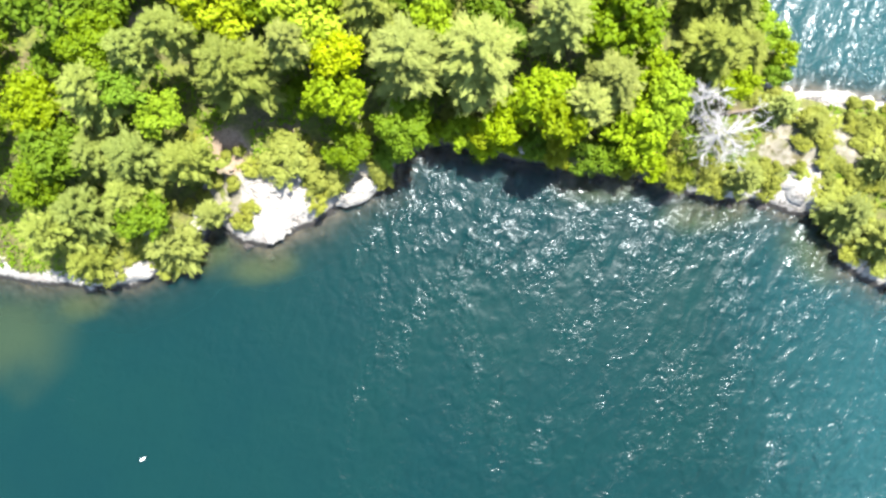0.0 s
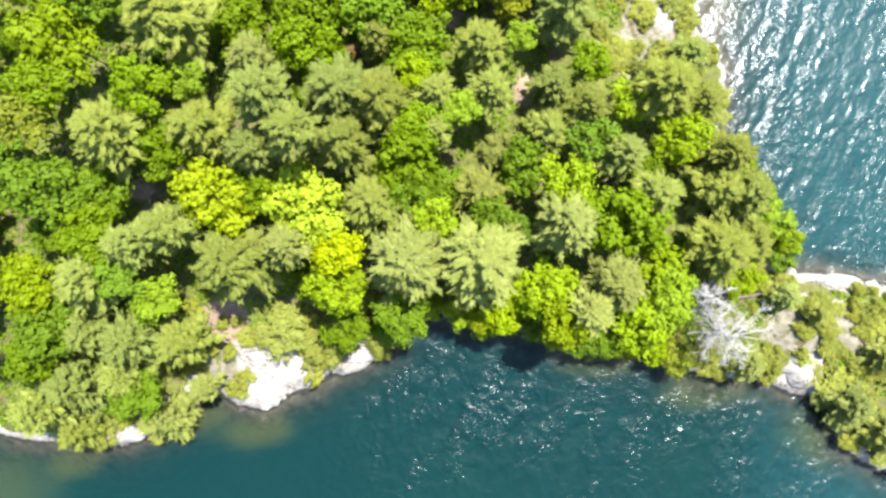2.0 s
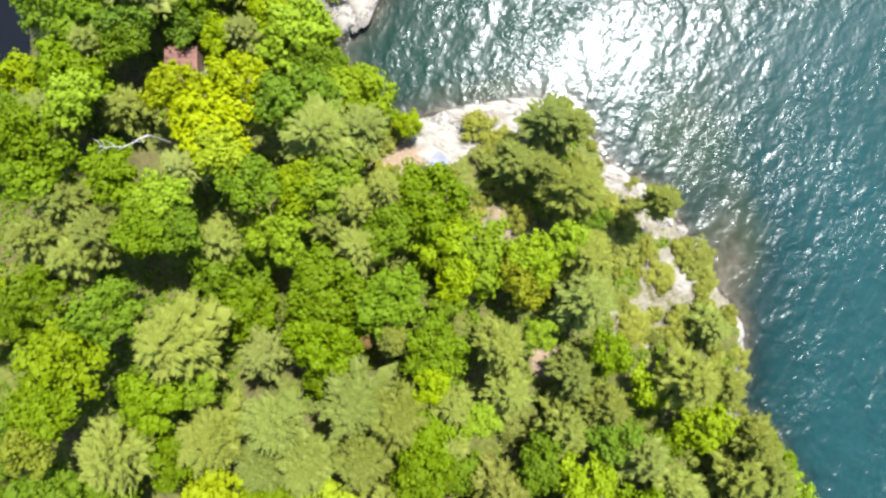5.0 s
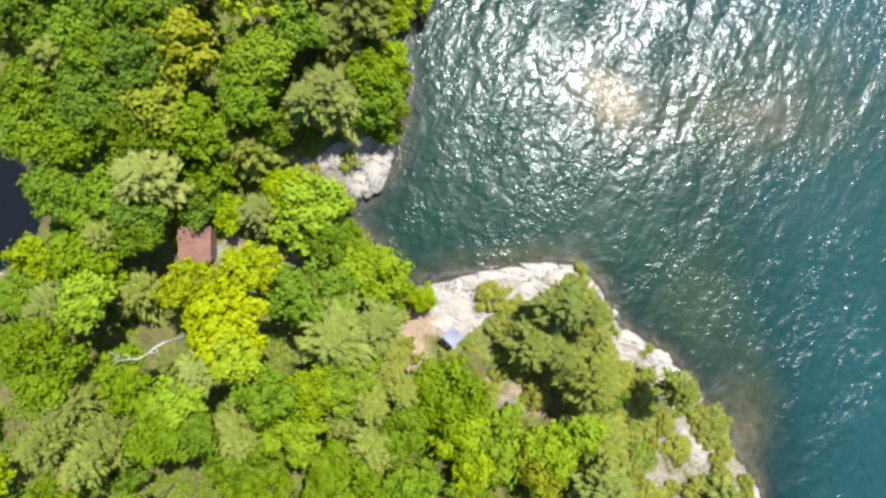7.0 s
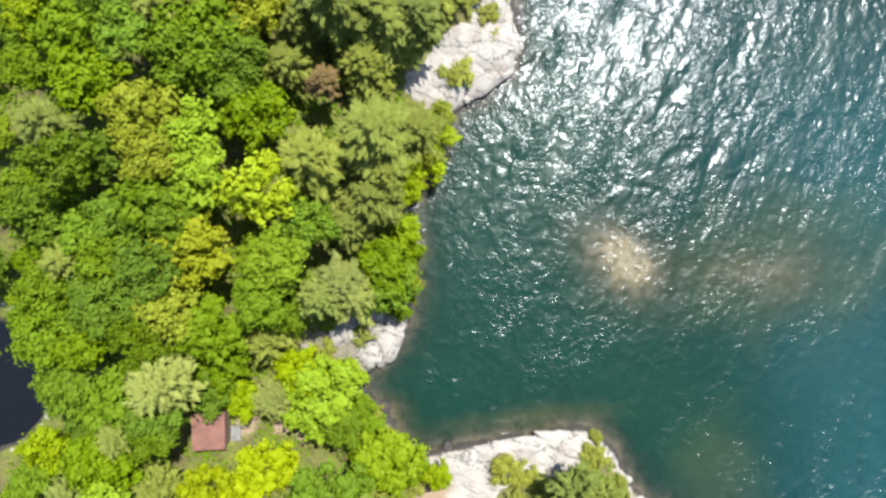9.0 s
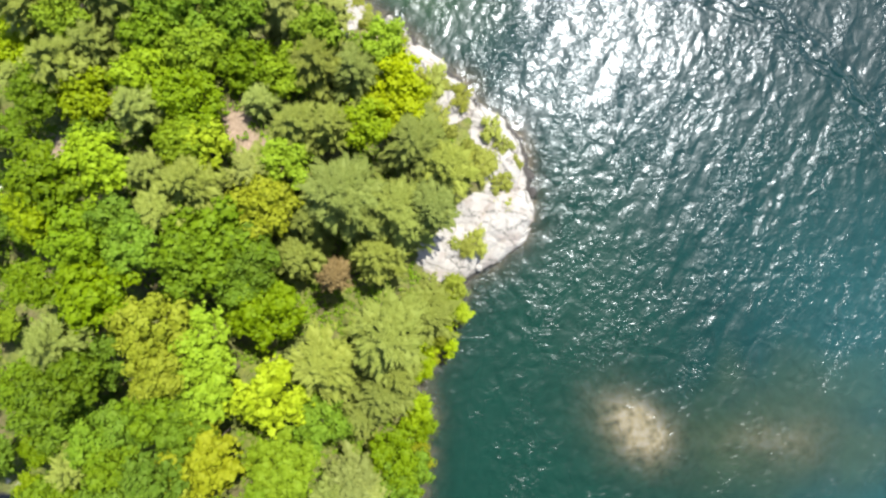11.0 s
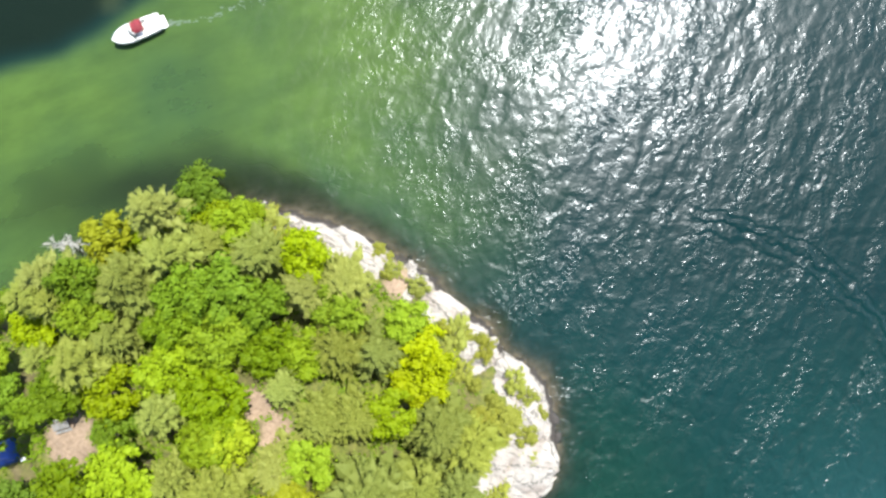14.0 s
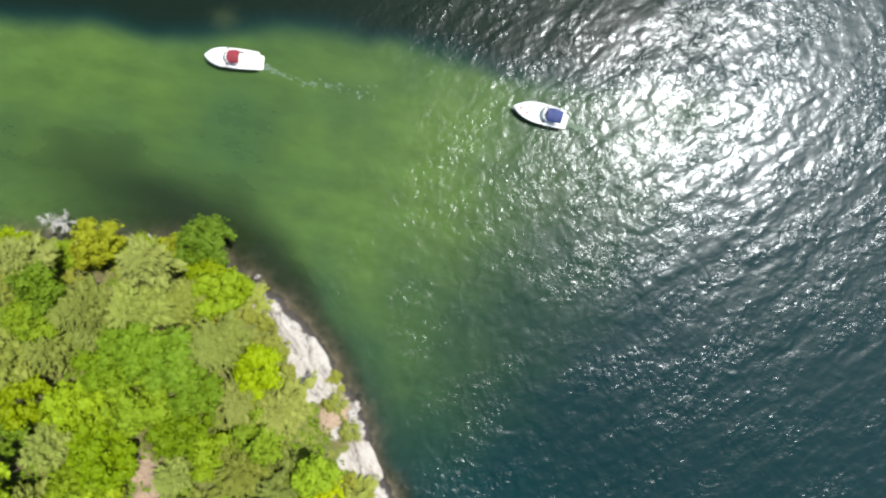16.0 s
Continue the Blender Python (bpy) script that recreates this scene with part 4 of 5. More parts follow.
plant_stand("green", [(-31.7, 112, 3.6, 15.9), (-43.0, 129.4, 2.0, 8.5), (-34.3, 142.4, 2.2, 13.8), (-24.9, 140.5, 2.8, 12.6)])
plant_stand("yellow", [(-22.1, 28.7, 3.8, 13.2), (-13.2, 27.5, 3.8, 13.2), (-10.3, 22.2, 2.5, 13), (4.6, 13.2, 1.4, 6.3)])
plant_stand("yellow", [(-21.2, 66.9, 4.1, 13.9), (-19.3, 63.5, 2.4, 15.3)])
plant_stand("yellow", [(-24.6, 71, 2.7, 13), (-18.7, 71.9, 2.8, 11.1), (3.3, 105.7, 1, 4.1), (-16.5, 99.9, 3.5, 14.5), (-3.2, 95.2, 1.3, 3.1)])
plant_stand("yellow", [(-19.9, 126.2, 2.7, 12.6), (-2.1, 132.1, 2.9, 8.7), (-1.4, 129, 2.8, 8.8)])
plant_stand("green", [(9.7, 29.7, 2.6, 10.6), (20.1, 23.1, 3.7, 11.2), (5.6, 24.3, 2.2, 12.2), (-2.6, 27.8, 1.9, 12.9), (-18.5, 29, 2.2, 12.2), (-3.9, 15.3, 2.7, 8.8), (-32.5, 21.7, 2.2, 12.5), (-45, 13.7, 2.7, 8.7), (-34.1, 8.7, 2.7, 9)])
plant_stand("green", [(-37.8, 51, 2.6, 15.2), (-20.2, 48.1, 3.1, 6.7), (-11.7, 44, 3.4, 11.8), (-4.4, 47.8, 3.3, 12.5), (-0.3, 42.9, 2.8, 12.6), (-37.1, 40.4, 3.1, 16.5), (-38.6, 31.2, 3.8, 14), (-2.3, 31, 3.2, 14), (-1.2, 34.2, 2.2, 13.9), (17.3, 32, 2.3, 11.2), (-12.3, 68.5, 3.6, 12.4), (-37.2, 63.7, 3.2, 14.9), (-37.3, 66.4, 2.6, 16.6), (-16.6, 60.2, 2.3, 15.9), (1, 59.5, 3.4, 12.4), (-27.7, 56.7, 2.7, 14.7)])
plant_stand("green", [(-38.4, 87.8, 3.3, 12.5), (-32.4, 90, 3, 13), (-23, 86.3, 3.3, 12.3), (-17.7, 89.5, 2.8, 12.5), (-5, 89.1, 3, 8.5), (-36.1, 86.1, 2.8, 12), (-38.3, 81.5, 2.9, 10.7), (-34.1, 79.9, 3.4, 11.2), (-25.4, 79.6, 2.4, 7.9), (-11.9, 74.4, 2.3, 7.5), (-27.5, 75.9, 2.5, 11.8), (-16.6, 108.3, 3.3, 12.2), (-32.9, 104.7, 2.7, 13.2), (-27.4, 100.2, 3.2, 15), (-24.6, 98.4, 2.7, 14.5), (-38.7, 99.2, 3.3, 12.4), (-34.6, 97.7, 3.3, 13.1), (-12.2, 96.4, 2.6, 11.1), (-5.4, 91.1, 2.8, 8.8)])
plant_stand("green", [(-32.4, 116.8, 3.1, 15.9), (-28, 115.6, 2.4, 15.5), (-21.6, 116, 4, 14.5), (-23.4, 113.1, 3.2, 14.8), (-18.9, 111.4, 2.2, 12.9), (-34.9, 122.6, 3.1, 16.2), (-38.2, 131.8, 2.8, 11.5), (-22.2, 129.6, 3.3, 13.2), (-17.3, 133.9, 2.6, 10.6), (-26.4, 137.4, 2.8, 12.2), (-20.9, 140.1, 3.4, 11.6), (-17.7, 138.7, 2.8, 11.6)])
plant_stand("green", [(-25.2, 151.1, 3.2, 5.1)])
plant_stand("dark", [(-42.3, 16.9, 3.5, 10.4)])
plant_stand("dark", [(-20.9, 52.4, 3.6, 8.7), (-30.6, 48.8, 3.1, 16.5), (-10.2, 49, 3.9, 11.9), (-34.4, 30.3, 3.1, 12.1), (-4.3, 54.7, 2.2, 13.1)])
plant_stand("dark", [(-38.6, 91, 2.8, 12.8), (-16.3, 88, 2.4, 8.4), (-29.7, 85.7, 2.5, 13.3), (-23.5, 82.2, 3, 9), (-28.5, 78.7, 2.8, 12.1), (-34.4, 103.3, 3.1, 16.5), (-30.6, 98.4, 2.7, 13.3), (-27.5, 93.3, 2.9, 14.7), (-32, 94.7, 2.5, 13.2)])
plant_stand("dark", [(-28.9, 117.8, 2.1, 15.6), (-17.3, 114.3, 2.7, 13.7), (-36.8, 113, 2.3, 15.8)])
plant_stand("olive", [(9.5, 48.6, 2.6, 10.4), (-38.2, 36.8, 2.3, 16.4)])
plant_stand("olive", [(-26.1, 89.3, 3.3, 13.7), (-26.4, 107.9, 3.5, 15.8), (-26.1, 104.2, 2.6, 15.8), (-23.6, 95.1, 3.8, 13.8)])
plant_stand("olive", [(-15.9, 118.1, 2.7, 13.7), (-34.6, 147.1, 2.7, 7.6)])
plant_stand("russet", [(-9.9, 111.2, 1.7, 11), (-7.4, 43.6, 0.9, 9)])
plant_stand("heath", [(-23.6, 8.6, 1.0, 3.6), (-25.4, 11.6, 0.9, 3.6), (44.5, 9.1, 1.3, 3.6), (48.5, 10.1, 1.0, 3.6), (50.4, 9.2, 0.96, 3.6), (46.6, 10.9, 0.96, 3.6), (43.6, 3.4, 1.2, 3.6)])
plant_stand("pale_pine", [(39.6, 13.2, 2.1, 5.5), (43.2, 10.6, 1.6, 4.2)])
plant_stand("shrub", [(-18, 13.4, 2.5, 6.5), (-14.4, 11.2, 2.0, 3.6), (-7.8, 11.3, 1.4, 3.6), (-15.2, 8.6, 1.6, 3.6)])
plant_stand("shrub", [ (7.7, 33, 1.6, 3.6), (8.6, 62.3, 1.8, 3.6), (10.8, 64.6, 1.4, 3.6), (6.8, 66.8, 1.6, 3.6), (7.7, 59.2, 1.4, 3.6)])
plant_stand("shrub", [(-8.8, 83.8, 1.4, 3.6)])
plant_stand("heath", [(2.2, 132.8, 1.9, 3.6), (5.4, 130.5, 1.4, 3.6), (8.6, 126.6, 1.7, 3.6), (9.9, 124.6, 1.3, 3.6), (9.1, 120.3, 1.1, 3.6), (9.9, 120.9, 0.8, 3.6), (9.3, 117.9, 1.4, 3.6), (5.6, 113.5, 1.3, 3.6), (4.4, 112.9, 0.9, 3.6), (3.0, 113.6, 1.0, 3.6), (6.9, 122.2, 1.5, 3.6), (11.2, 122.6, 0.8, 3.6), (-18.4, 147.7, 1.8, 3.6), (-5.8, 142.5, 1.2, 3.6), (-4.4, 140.6, 1.2, 3.6)])



# deep shaded pockets where the canopy is broken
POCKETS = [(-20.9, 51.6, 2.9), (-11.4, 59.0, 2.2), (-28.9, 54.4, 1.9), (-30.7, 54.6, 1.9), (-26.3, 54.2, 1.6), (-45.5, 59.6, 2.2), (-37.5, 48.5, 2.6), (-33.6, 30.5, 1.8), (-37.2, 29.5, 2.2), (-7.6, 51.1, 1.6), (-31.2, 68.2, 1.6), (-24.9, 48.1, 1.9), (-32.9, 120.1, 2.2), (-35.2, 117.9, 1.9), (-20.1, 129.5, 2.6), (-13.5, 130.2, 2.6)]
POCKETS += [(-7.3, 129.3, 2.2), (-27.4, 115.9, 1.9), (-42.3, 113.3, 2.2), (-32.2, 109.0, 1.6), (-9.8, 114.6, 2.2), (-4.9, 121.3, 2.6), (-40.9, 128.9, 3.2), (-43.4, 127.3, 2.6), (-16.0, 115.2, 1.8), (-43.7, 115.2, 1.8), (-39.7, 111.1, 1.8), (-6.5, 109.3, 1.9), (-21.0, 77.6, 2.6), (-42.4, 85.6, 1.9), (-32.4, 76.0, 1.9), (-7.1, 104.0, 2.2)]


def fill_gaps(count):
    """Younger trees where the listed crowns leave room in the wood."""
    dice = random.Random(31)
    made = 0
    bare_spots = OPEN_SPOTS + [(23.8, 53.1, 3.0), (26.5, 47, 4.5), (22.5, 44.5, 3.5), (23, 57.5, 2.5), (29.5, 44, 3), (8.5, 117, 3.2), (5, 114.8, 3.4), (3, 113, 2.6), (9.4, 121.5, 2), (3.5, 111, 2)] + POCKETS
    x, y = np.array([[dice.uniform(-68, 34), dice.uniform(8, 142)] for _ in range(6000)]).T
    d = np.where(within(x, y, SLABS + BARRENS) > -1.5, 0, inland(x, y))
    for px, py, pd in zip(x, y, d):
        r = dice.uniform(1.5, 2.5)
        if made >= count or pd < 5 or any(math.hypot(px - a, py - b) < q * 1.6 + 0.6 for a, b, q in CLEARINGS) or any(math.hypot(px - a, py - b) < q + r for a, b, q in bare_spots):
            continue
        if any(math.hypot(px - a, py - b) < 0.8 * q + 0.75 * r for a, b, q in STANDING):
            continue
        plant(dice.choice(("green", "green", "dark", "bright", "pine")), px, py, r, dice.uniform(3.6, 6.2))
        STANDING.append((px, py, r))
        made += 1


fill_gaps(105)


def bank_thicket():
    """Low leafy growth that hangs over the water where no rock shows."""
    dice = random.Random(13)
    q, last = COAST, None
    for (ax, ay), (bx, by) in zip(q, np.roll(q, -1, 0)):
        if ax < -57 or not overgrown(np.array(ax), np.array(ay)) or (last and math.hypot(ax - last[0], ay - last[1]) < 2.3):
            continue
        last = (ax, ay)
        k = math.hypot(bx - ax, by - ay) + 1e-6
        step = dice.uniform(0.6, 1.6)
        plant(dice.choice(("bright", "green", "bright", "olive", "green")), ax - (by - ay) / k * step, ay + (bx - ax) / k * step, dice.uniform(1.2, 1.9), dice.uniform(2.2, 4.0))


bank_thicket()

# bare rock that stays free of bushes
BARE_ROCK = [(-21.3, 7.6, 3.0), (-26.5, 9.6, 1.6), (-10.6, 9.2, 1.8), (42.3, 4, 2.0), (46.6, 13.9, 2.4), (22.2, 45.4, 1.5), (27.3, 48.4, 1.7), (1.8, 66.2, 3.2), (5.5, 68, 2.4), (9.5, 68.2, 2.2), (23, 43.5, 2.0), (27.2, 46.8, 2.0), (-24, 11.8, 2.6), (-18.5, 11.5, 2.2),
             (13.2, 68.2, 2.2), (23.2, 58.9, 2.2), (-5.9, 83, 2.2), (9.4, 116.4, 2.8), (8.6, 112.6, 1.6), (9.4, 121.9, 1.6), (-7.8, 142.8, 2.6), (1.5, 136.2, 1.6), (8.4, 127.2, 1.5)]


BARE_ROCK += [(x, y, 0.75 * r) for x, y, r in ROCK_PATCHES]


def shore_bushes(count):
    """Low bushes between the wood and the bare rock."""
    dice = random.Random(8)
    made = 0
    while made < count:
        i = dice.randrange(len(COAST))
        x, y = COAST[i][0] + dice.uniform(-6, 6), COAST[i][1] + dice.uniform(-6, 6)
        r = dice.uniform(0.55, 1.5)
        if x < -48 or x > 56 or not dice.choice((0.3, 1.0, 1.0)) < inland([x], [y])[0] < 6 or any(math.hypot(x - a, y - b) < q + 0.5 * r for a, b, q in BARE_ROCK + OPEN_SPOTS):
            continue
        plant(dice.choice(("shrub", "heath", "heath")), x, y, r)
        made += 1


shore_bushes(190)


def heath_patch(x0, x1, y0, y1, count, seed, clear=0.8):
    """Bushes crowded over one stretch of thin soil."""
    dice = random.Random(seed)
    for _ in range(count):
        x, y, r = dice.uniform(x0, x1), dice.uniform(y0, y1), dice.uniform(0.6, 1.5)
        if inland([x], [y])[0] > 0.8 and not any(math.hypot(x - a, y - b) < q * clear + 0.4 * r for a, b, q in BARE_ROCK + [(1.5, 62.7, 2.4)]):
            plant("heath" if x > 30 else dice.choice(("shrub", "heath", "heath")), x, y, r * (0.8 if x > 30 else 1))


def edge_bushes(low, high, y0, y1, x0, chance, seed):
    """Small bushes rooted in the cracks close to the water."""
    dice = random.Random(seed)
    last = (0, 0)
    for (ax, ay), (bx, by) in zip(COAST, np.roll(COAST, -1, 0)):
        if not (y0 < ay < y1 and ax > x0) or math.hypot(ax - last[0], ay - last[1]) < 1.7:
            continue
        last = (ax, ay)
        if dice.random() < chance:
            k = math.hypot(bx - ax, by - ay) + 1e-6
            step = dice.uniform(low, high)
            plant(dice.choice(("shrub", "heath", "heath")), ax - (by - ay) / k * step, ay + (bx - ax) / k * step, dice.uniform(0.5, 1.1))


edge_bushes(1.4, 3.0, 118, 150, -30, 0.5, 71)
edge_bushes(0.8, 2.6, 22, 66, 10, 0.4, 72)
heath_patch(30, 54, 1, 15, 84, 61)
heath_patch(-8, 12, 53, 67, 42, 62)
heath_patch(-30, -16, 9, 17, 22, 63)
heath_patch(34, 42, 14, 26, 14, 64)
heath_patch(16, 24, 46, 60, 12, 65)
heath_patch(20, 36, 40, 51, 48, 66, 0.0)
heath_patch(22, 33, 51, 61, 16, 66, 0.3)
heath_patch(-26, -16, 8, 14, 8, 67, 0.35)
heath_patch(36, 50, 2, 15, 14, 68, 0.3)
heath_patch(4, 12, 110, 125, 14, 69, 0.3)


low_bushes("shrub", "low_shrubs", "small olive-green shrubs in cracks of the granite")
low_bushes("heath", "low_heath", "small yellow-green heath bushes on thin soil and rock")


# ---- dead trees ----
def dead_tree(x, y, r, top, seed, lean=(0, 0), label="bleached dead tree with bare forking branches"):
    """A bare grey tree: trunk, forking limbs, many twigs."""
    rs = random.Random(seed)
    base = ground_at(x - lean[0], y - lean[1])
    foot = new("dead_tree")
    foot.location = (x - lean[0], y - lean[1], base)
    high = top - base
    bm = bmesh.new()
    tip = Vector((lean[0], lean[1], high))
    tube(bm, [(0, 0, -0.4), tip * 0.4 + Vector((0.1, 0, 0)), tip * 0.75, tip], [0.15, 0.11, 0.07, 0.03], 7)
    part("trunk", bm, DEADWOOD, foot)
    count = int(9 + r * 5.5)
    for k in range(count):
        bm = bmesh.new()
        f = rs.uniform(0.45, 0.98)
        a = k * 2.4 + rs.uniform(-0.4, 0.4)
        ln = r * rs.uniform(0.65, 1.1) * (1.15 - 0.5 * f)
        start = tip * f
        way = Vector((math.cos(a) * (1.3 if math.cos(a) > 0 else 0.8), math.sin(a) * 0.8, rs.uniform(-0.15, 0.3)))
        bend = Vector((-way.y, way.x, 0)) * rs.uniform(-0.5, 0.5)
        mid, end = start + way * ln * 0.5 + bend * ln * 0.4, start + way * ln + bend * ln
        tube(bm, [start, mid, end], [0.065, 0.045, 0.018], 5)
        for q in range(9):
            s = rs.uniform(0.25, 1.0)
            p = start.lerp(end, s) + bend * 0.2
            w2 = (way + Vector((rs.uniform(-1, 1), rs.uniform(-1, 1), rs.uniform(-0.3, 0.5)))).normalized()
            l2 = ln * rs.uniform(0.18, 0.42)
            tube(bm, [p, p + w2 * l2 * 0.5 + Vector((0, 0, 0.04)), p + w2 * l2], [0.038, 0.026, 0.01], 3)
            for u in range(3):
                w3 = (w2 + Vector((rs.uniform(-1, 1), rs.uniform(-1, 1), rs.uniform(-0.2, 0.3)))).normalized()
                p3 = p + w2 * l2 * rs.uniform(0.4, 0.9)
                tube(bm, [p3, p3 + w3 * l2 * 0.55], [0.024, 0.01], 3)
        part("limb", bm, DEADWOOD, foot)
    return tagged(foot, label, "dead tree", "dead trees")


dead_tree(28.6, 14.3, 2.9, 10.5, 1, label="silver-grey dead pine with a bare spreading crown")
dead_tree(30.6, 9.9, 4.4, 9.0, 2, (0.8, -0.8), "large bleached dead tree with dense white branches")
dead_tree(-34.2, 7.2, 1.7, 5.0, 3, label="small grey dead tree at the shore edge")
dead_tree(-40.5, 147.0, 1.5, 6.5, 4, label="pale grey dead treetop at the wood's edge")
dead_tree(-8.9, 41.3, 0.7, 10.0, 6, label="short bleached snag in a gap of the wood")
dead_tree(-32.8, 105.2, 1.0, 14.2, 7, label="pale dead twigs of a treetop above the canopy")


def bent_snag():
    """A bleached trunk that bends over and lies across the canopy."""
    base = ground_at(-25.6, 65.8)
    foot = new("dead_tree")
    foot.location = (-25.6, 65.8, base)
    bm = bmesh.new()
    tube(bm, [(0, 0, -0.4), (-0.1, -0.2, 5.0), (-0.31, -0.37, 13.7 - base), (-1.05, -0.74, 14.1 - base), (-1.61, -1.24, 14.4 - base), (-2.29, -1.55, 14.7 - base), (-3.04, -1.49, 14.9 - base), (-3.72, -1.55, 15.0 - base), (-4.46, -1.36, 14.9 - base)],
         [0.16, 0.13, 0.1, 0.08, 0.07, 0.06, 0.05, 0.04, 0.02], 7)
    part("trunk", bm, DEADWOOD, foot)
    for p, q in (((-1.05, -0.74, 14.1), (-0.25, -1.36, 14.9)), ((-1.61, -1.24, 14.4), (-0.56, -1.18, 14.7)), ((-2.29, -1.55, 14.5), (-2.85, -1.98, 14.7)), ((-3.04, -1.49, 14.6), (-3.66, -0.99, 14.9)), ((-3.72, -1.55, 14.6), (-4.53, -1.98, 14.8)), ((-3.97, -1.49, 14.6), (-4.34, -0.74, 14.7)), ((-4.34, -1.36, 14.5), (-4.90, -0.62, 14.8))):
        bm = bmesh.new()
        a, b = Vector(p) - Vector((0, 0, base)), Vector(q) - Vector((0, 0, base))
        tube(bm, [a, a.lerp(b, 0.5) + Vector((0.12, 0.15, 0.1)), b], [0.05, 0.035, 0.012], 5)
        part("limb", bm, DEADWOOD, foot)
    tagged(foot, "bleached bent snag lying across the green canopy", "dead tree", "dead trees")


bent_snag()


def fallen_tree(x, y, turn, length, seed):
    """A bare tree lying from the bank into the water."""
    rs = random.Random(seed)
    foot = new("fallen_tree")
    foot.matrix_basis = pose(x, y, 0.45, 0, 3, turn)
    bm = bmesh.new()
    tube(bm, [(-length * 0.5, 0, 0.1), (0, 0.1, 0.05), (length * 0.5, 0, 0)], [0.16, 0.12, 0.04], 7)
    part("trunk", bm, DEADWOOD, foot)
    for k in range(11):
        bm = bmesh.new()
        s = rs.uniform(-0.15, 0.48) * length
        a = rs.choice((-1, 1)) * rs.uniform(0.5, 1.1)
        ln = rs.uniform(0.5, 1.4)
        tube(bm, [(s, 0, 0.05), (s + ln * 0.5 * math.cos(a), ln * 0.5 * math.sin(a), 0.15), (s + ln * math.cos(a), ln * math.sin(a), 0.12)], [0.04, 0.028, 0.008], 4)
        part("limb", bm, DEADWOOD, foot)
    tagged(foot, "bleached fallen tree lying from the bank into the lake", "fallen tree")


fallen_tree(-3.2, 97.4, 20, 4.5, 9)


def dark_log(ax, ay, bx, by):
    """A fallen trunk still in its bark, with broken stubs."""
    foot = new("fallen_log")
    foot.location = (ax, ay, ground_at(ax, ay))
    rise = ground_at(bx, by) - ground_at(ax, ay)
    way = Vector((bx - ax, by - ay, rise))
    bm = bmesh.new()
    tube(bm, [Vector((0, 0, 0.45)), way * 0.3 + Vector((0.05, 0.04, 0.6)), way * 0.7 + Vector((0, -0.05, 0.6)), way + Vector((0, 0, 0.5))], [0.19, 0.17, 0.14, 0.08], 8)
    part("trunk", bm, BARK, foot)
    for f, a in ((0.35, 1.0), (0.55, -0.9), (0.8, 1.3)):
        bm = bmesh.new()
        p = way * f + Vector((0, 0, 0.55))
        tube(bm, [p, p + Vector((0.5 * math.cos(a), 0.5 * math.sin(a), 0.12))], [0.05, 0.02], 5)
        part("stub", bm, BARK, foot)
    bm = bmesh.new()
    tube(bm, [Vector((0.1, 0, -0.2)), Vector((0, 0, 0.3)), Vector((0, 0, 0.55))], [0.3, 0.22, 0.2], 8)
    part("root_end", bm, BARK, foot)
    tagged(foot, "dark fallen log lying among heath on the granite spit", "log")


dark_log(33.1, 13.1, 37.9, 13.5)


# ---- granite ledges and boulders ----
def rock_form(seed, nu=30, nv=13, flat=0.55, steps=3.0):
    """A weathered stone, one metre in half-size: flattened, stepped along its grain and cracked."""
    rs = random.Random(seed)
    off = Vector((rs.uniform(-50, 50), rs.uniform(-50, 50), rs.uniform(-50, 50)))
    verts, faces = [], []
    for j in range(nv + 1):
        lat = -0.5 + 1.5 * j / nv
        for i in range(nu):
            a = 6.2832 * i / nu
            c = math.cos(lat * 1.5708) ** 0.75 if lat < 0.999 else 0.0
            p = Vector((math.cos(a) * c, math.sin(a) * c, math.copysign(abs(math.sin(lat * 1.5708)) ** 1.6, lat)))
            rim = 1 + 0.34 * noise.noise(Vector((math.cos(a), math.sin(a), 0)) * 1.5 + off) + 0.16 * noise.noise(Vector((math.cos(a), math.sin(a), 0)) * 4 + off)
            x, y = p.x * rim, p.y * rim
            z = p.z * flat
            z += 0.16 * flat * noise.noise(Vector((x, y, 0)) * 1.6 + off)
            z += 0.22 * flat * (math.floor((x * 0.6 + y + noise.noise(Vector((x, y, 3)) * 2 + off) * 0.5) * steps) / steps)
            crack = abs(noise.noise(Vector((x * 1.2, y * 2.4, 7)) + off))
            z -= 0.12 * flat * max(0, 1 - crack / 0.06)
            verts.append((x, y, z))
    for j in range(nv):
        for i in range(nu):
            a, b = j * nu + i, j * nu + (i + 1) % nu
            faces.append((a, b, b + nu, a + nu))
    return verts, faces


LEDGE_MESHES = [mesh_of("rock_ledge", *rock_form(s), GRANITE) for s in range(40, 46)]
BOULDER_MESHES = [mesh_of("boulder", *rock_form(s, 14, 7, 0.7, 2.0), GRANITE) for s in range(50, 56)]


def rock_ledge(x, y, rx, ry, turn, high, k, label="pale sun-bleached granite ledge sloping into the lake"):
    ob = new("rock_ledge", LEDGE_MESHES[k % len(LEDGE_MESHES)])
    ob.matrix_basis = pose(x, y, max(0.1, ground_at(x, y)) - 0.35 * high, 0, 0, turn) @ Matrix.Diagonal((rx, ry, high / 0.55, 1))
    return tagged(ob, label, "rock", "granite ledges along the shore")


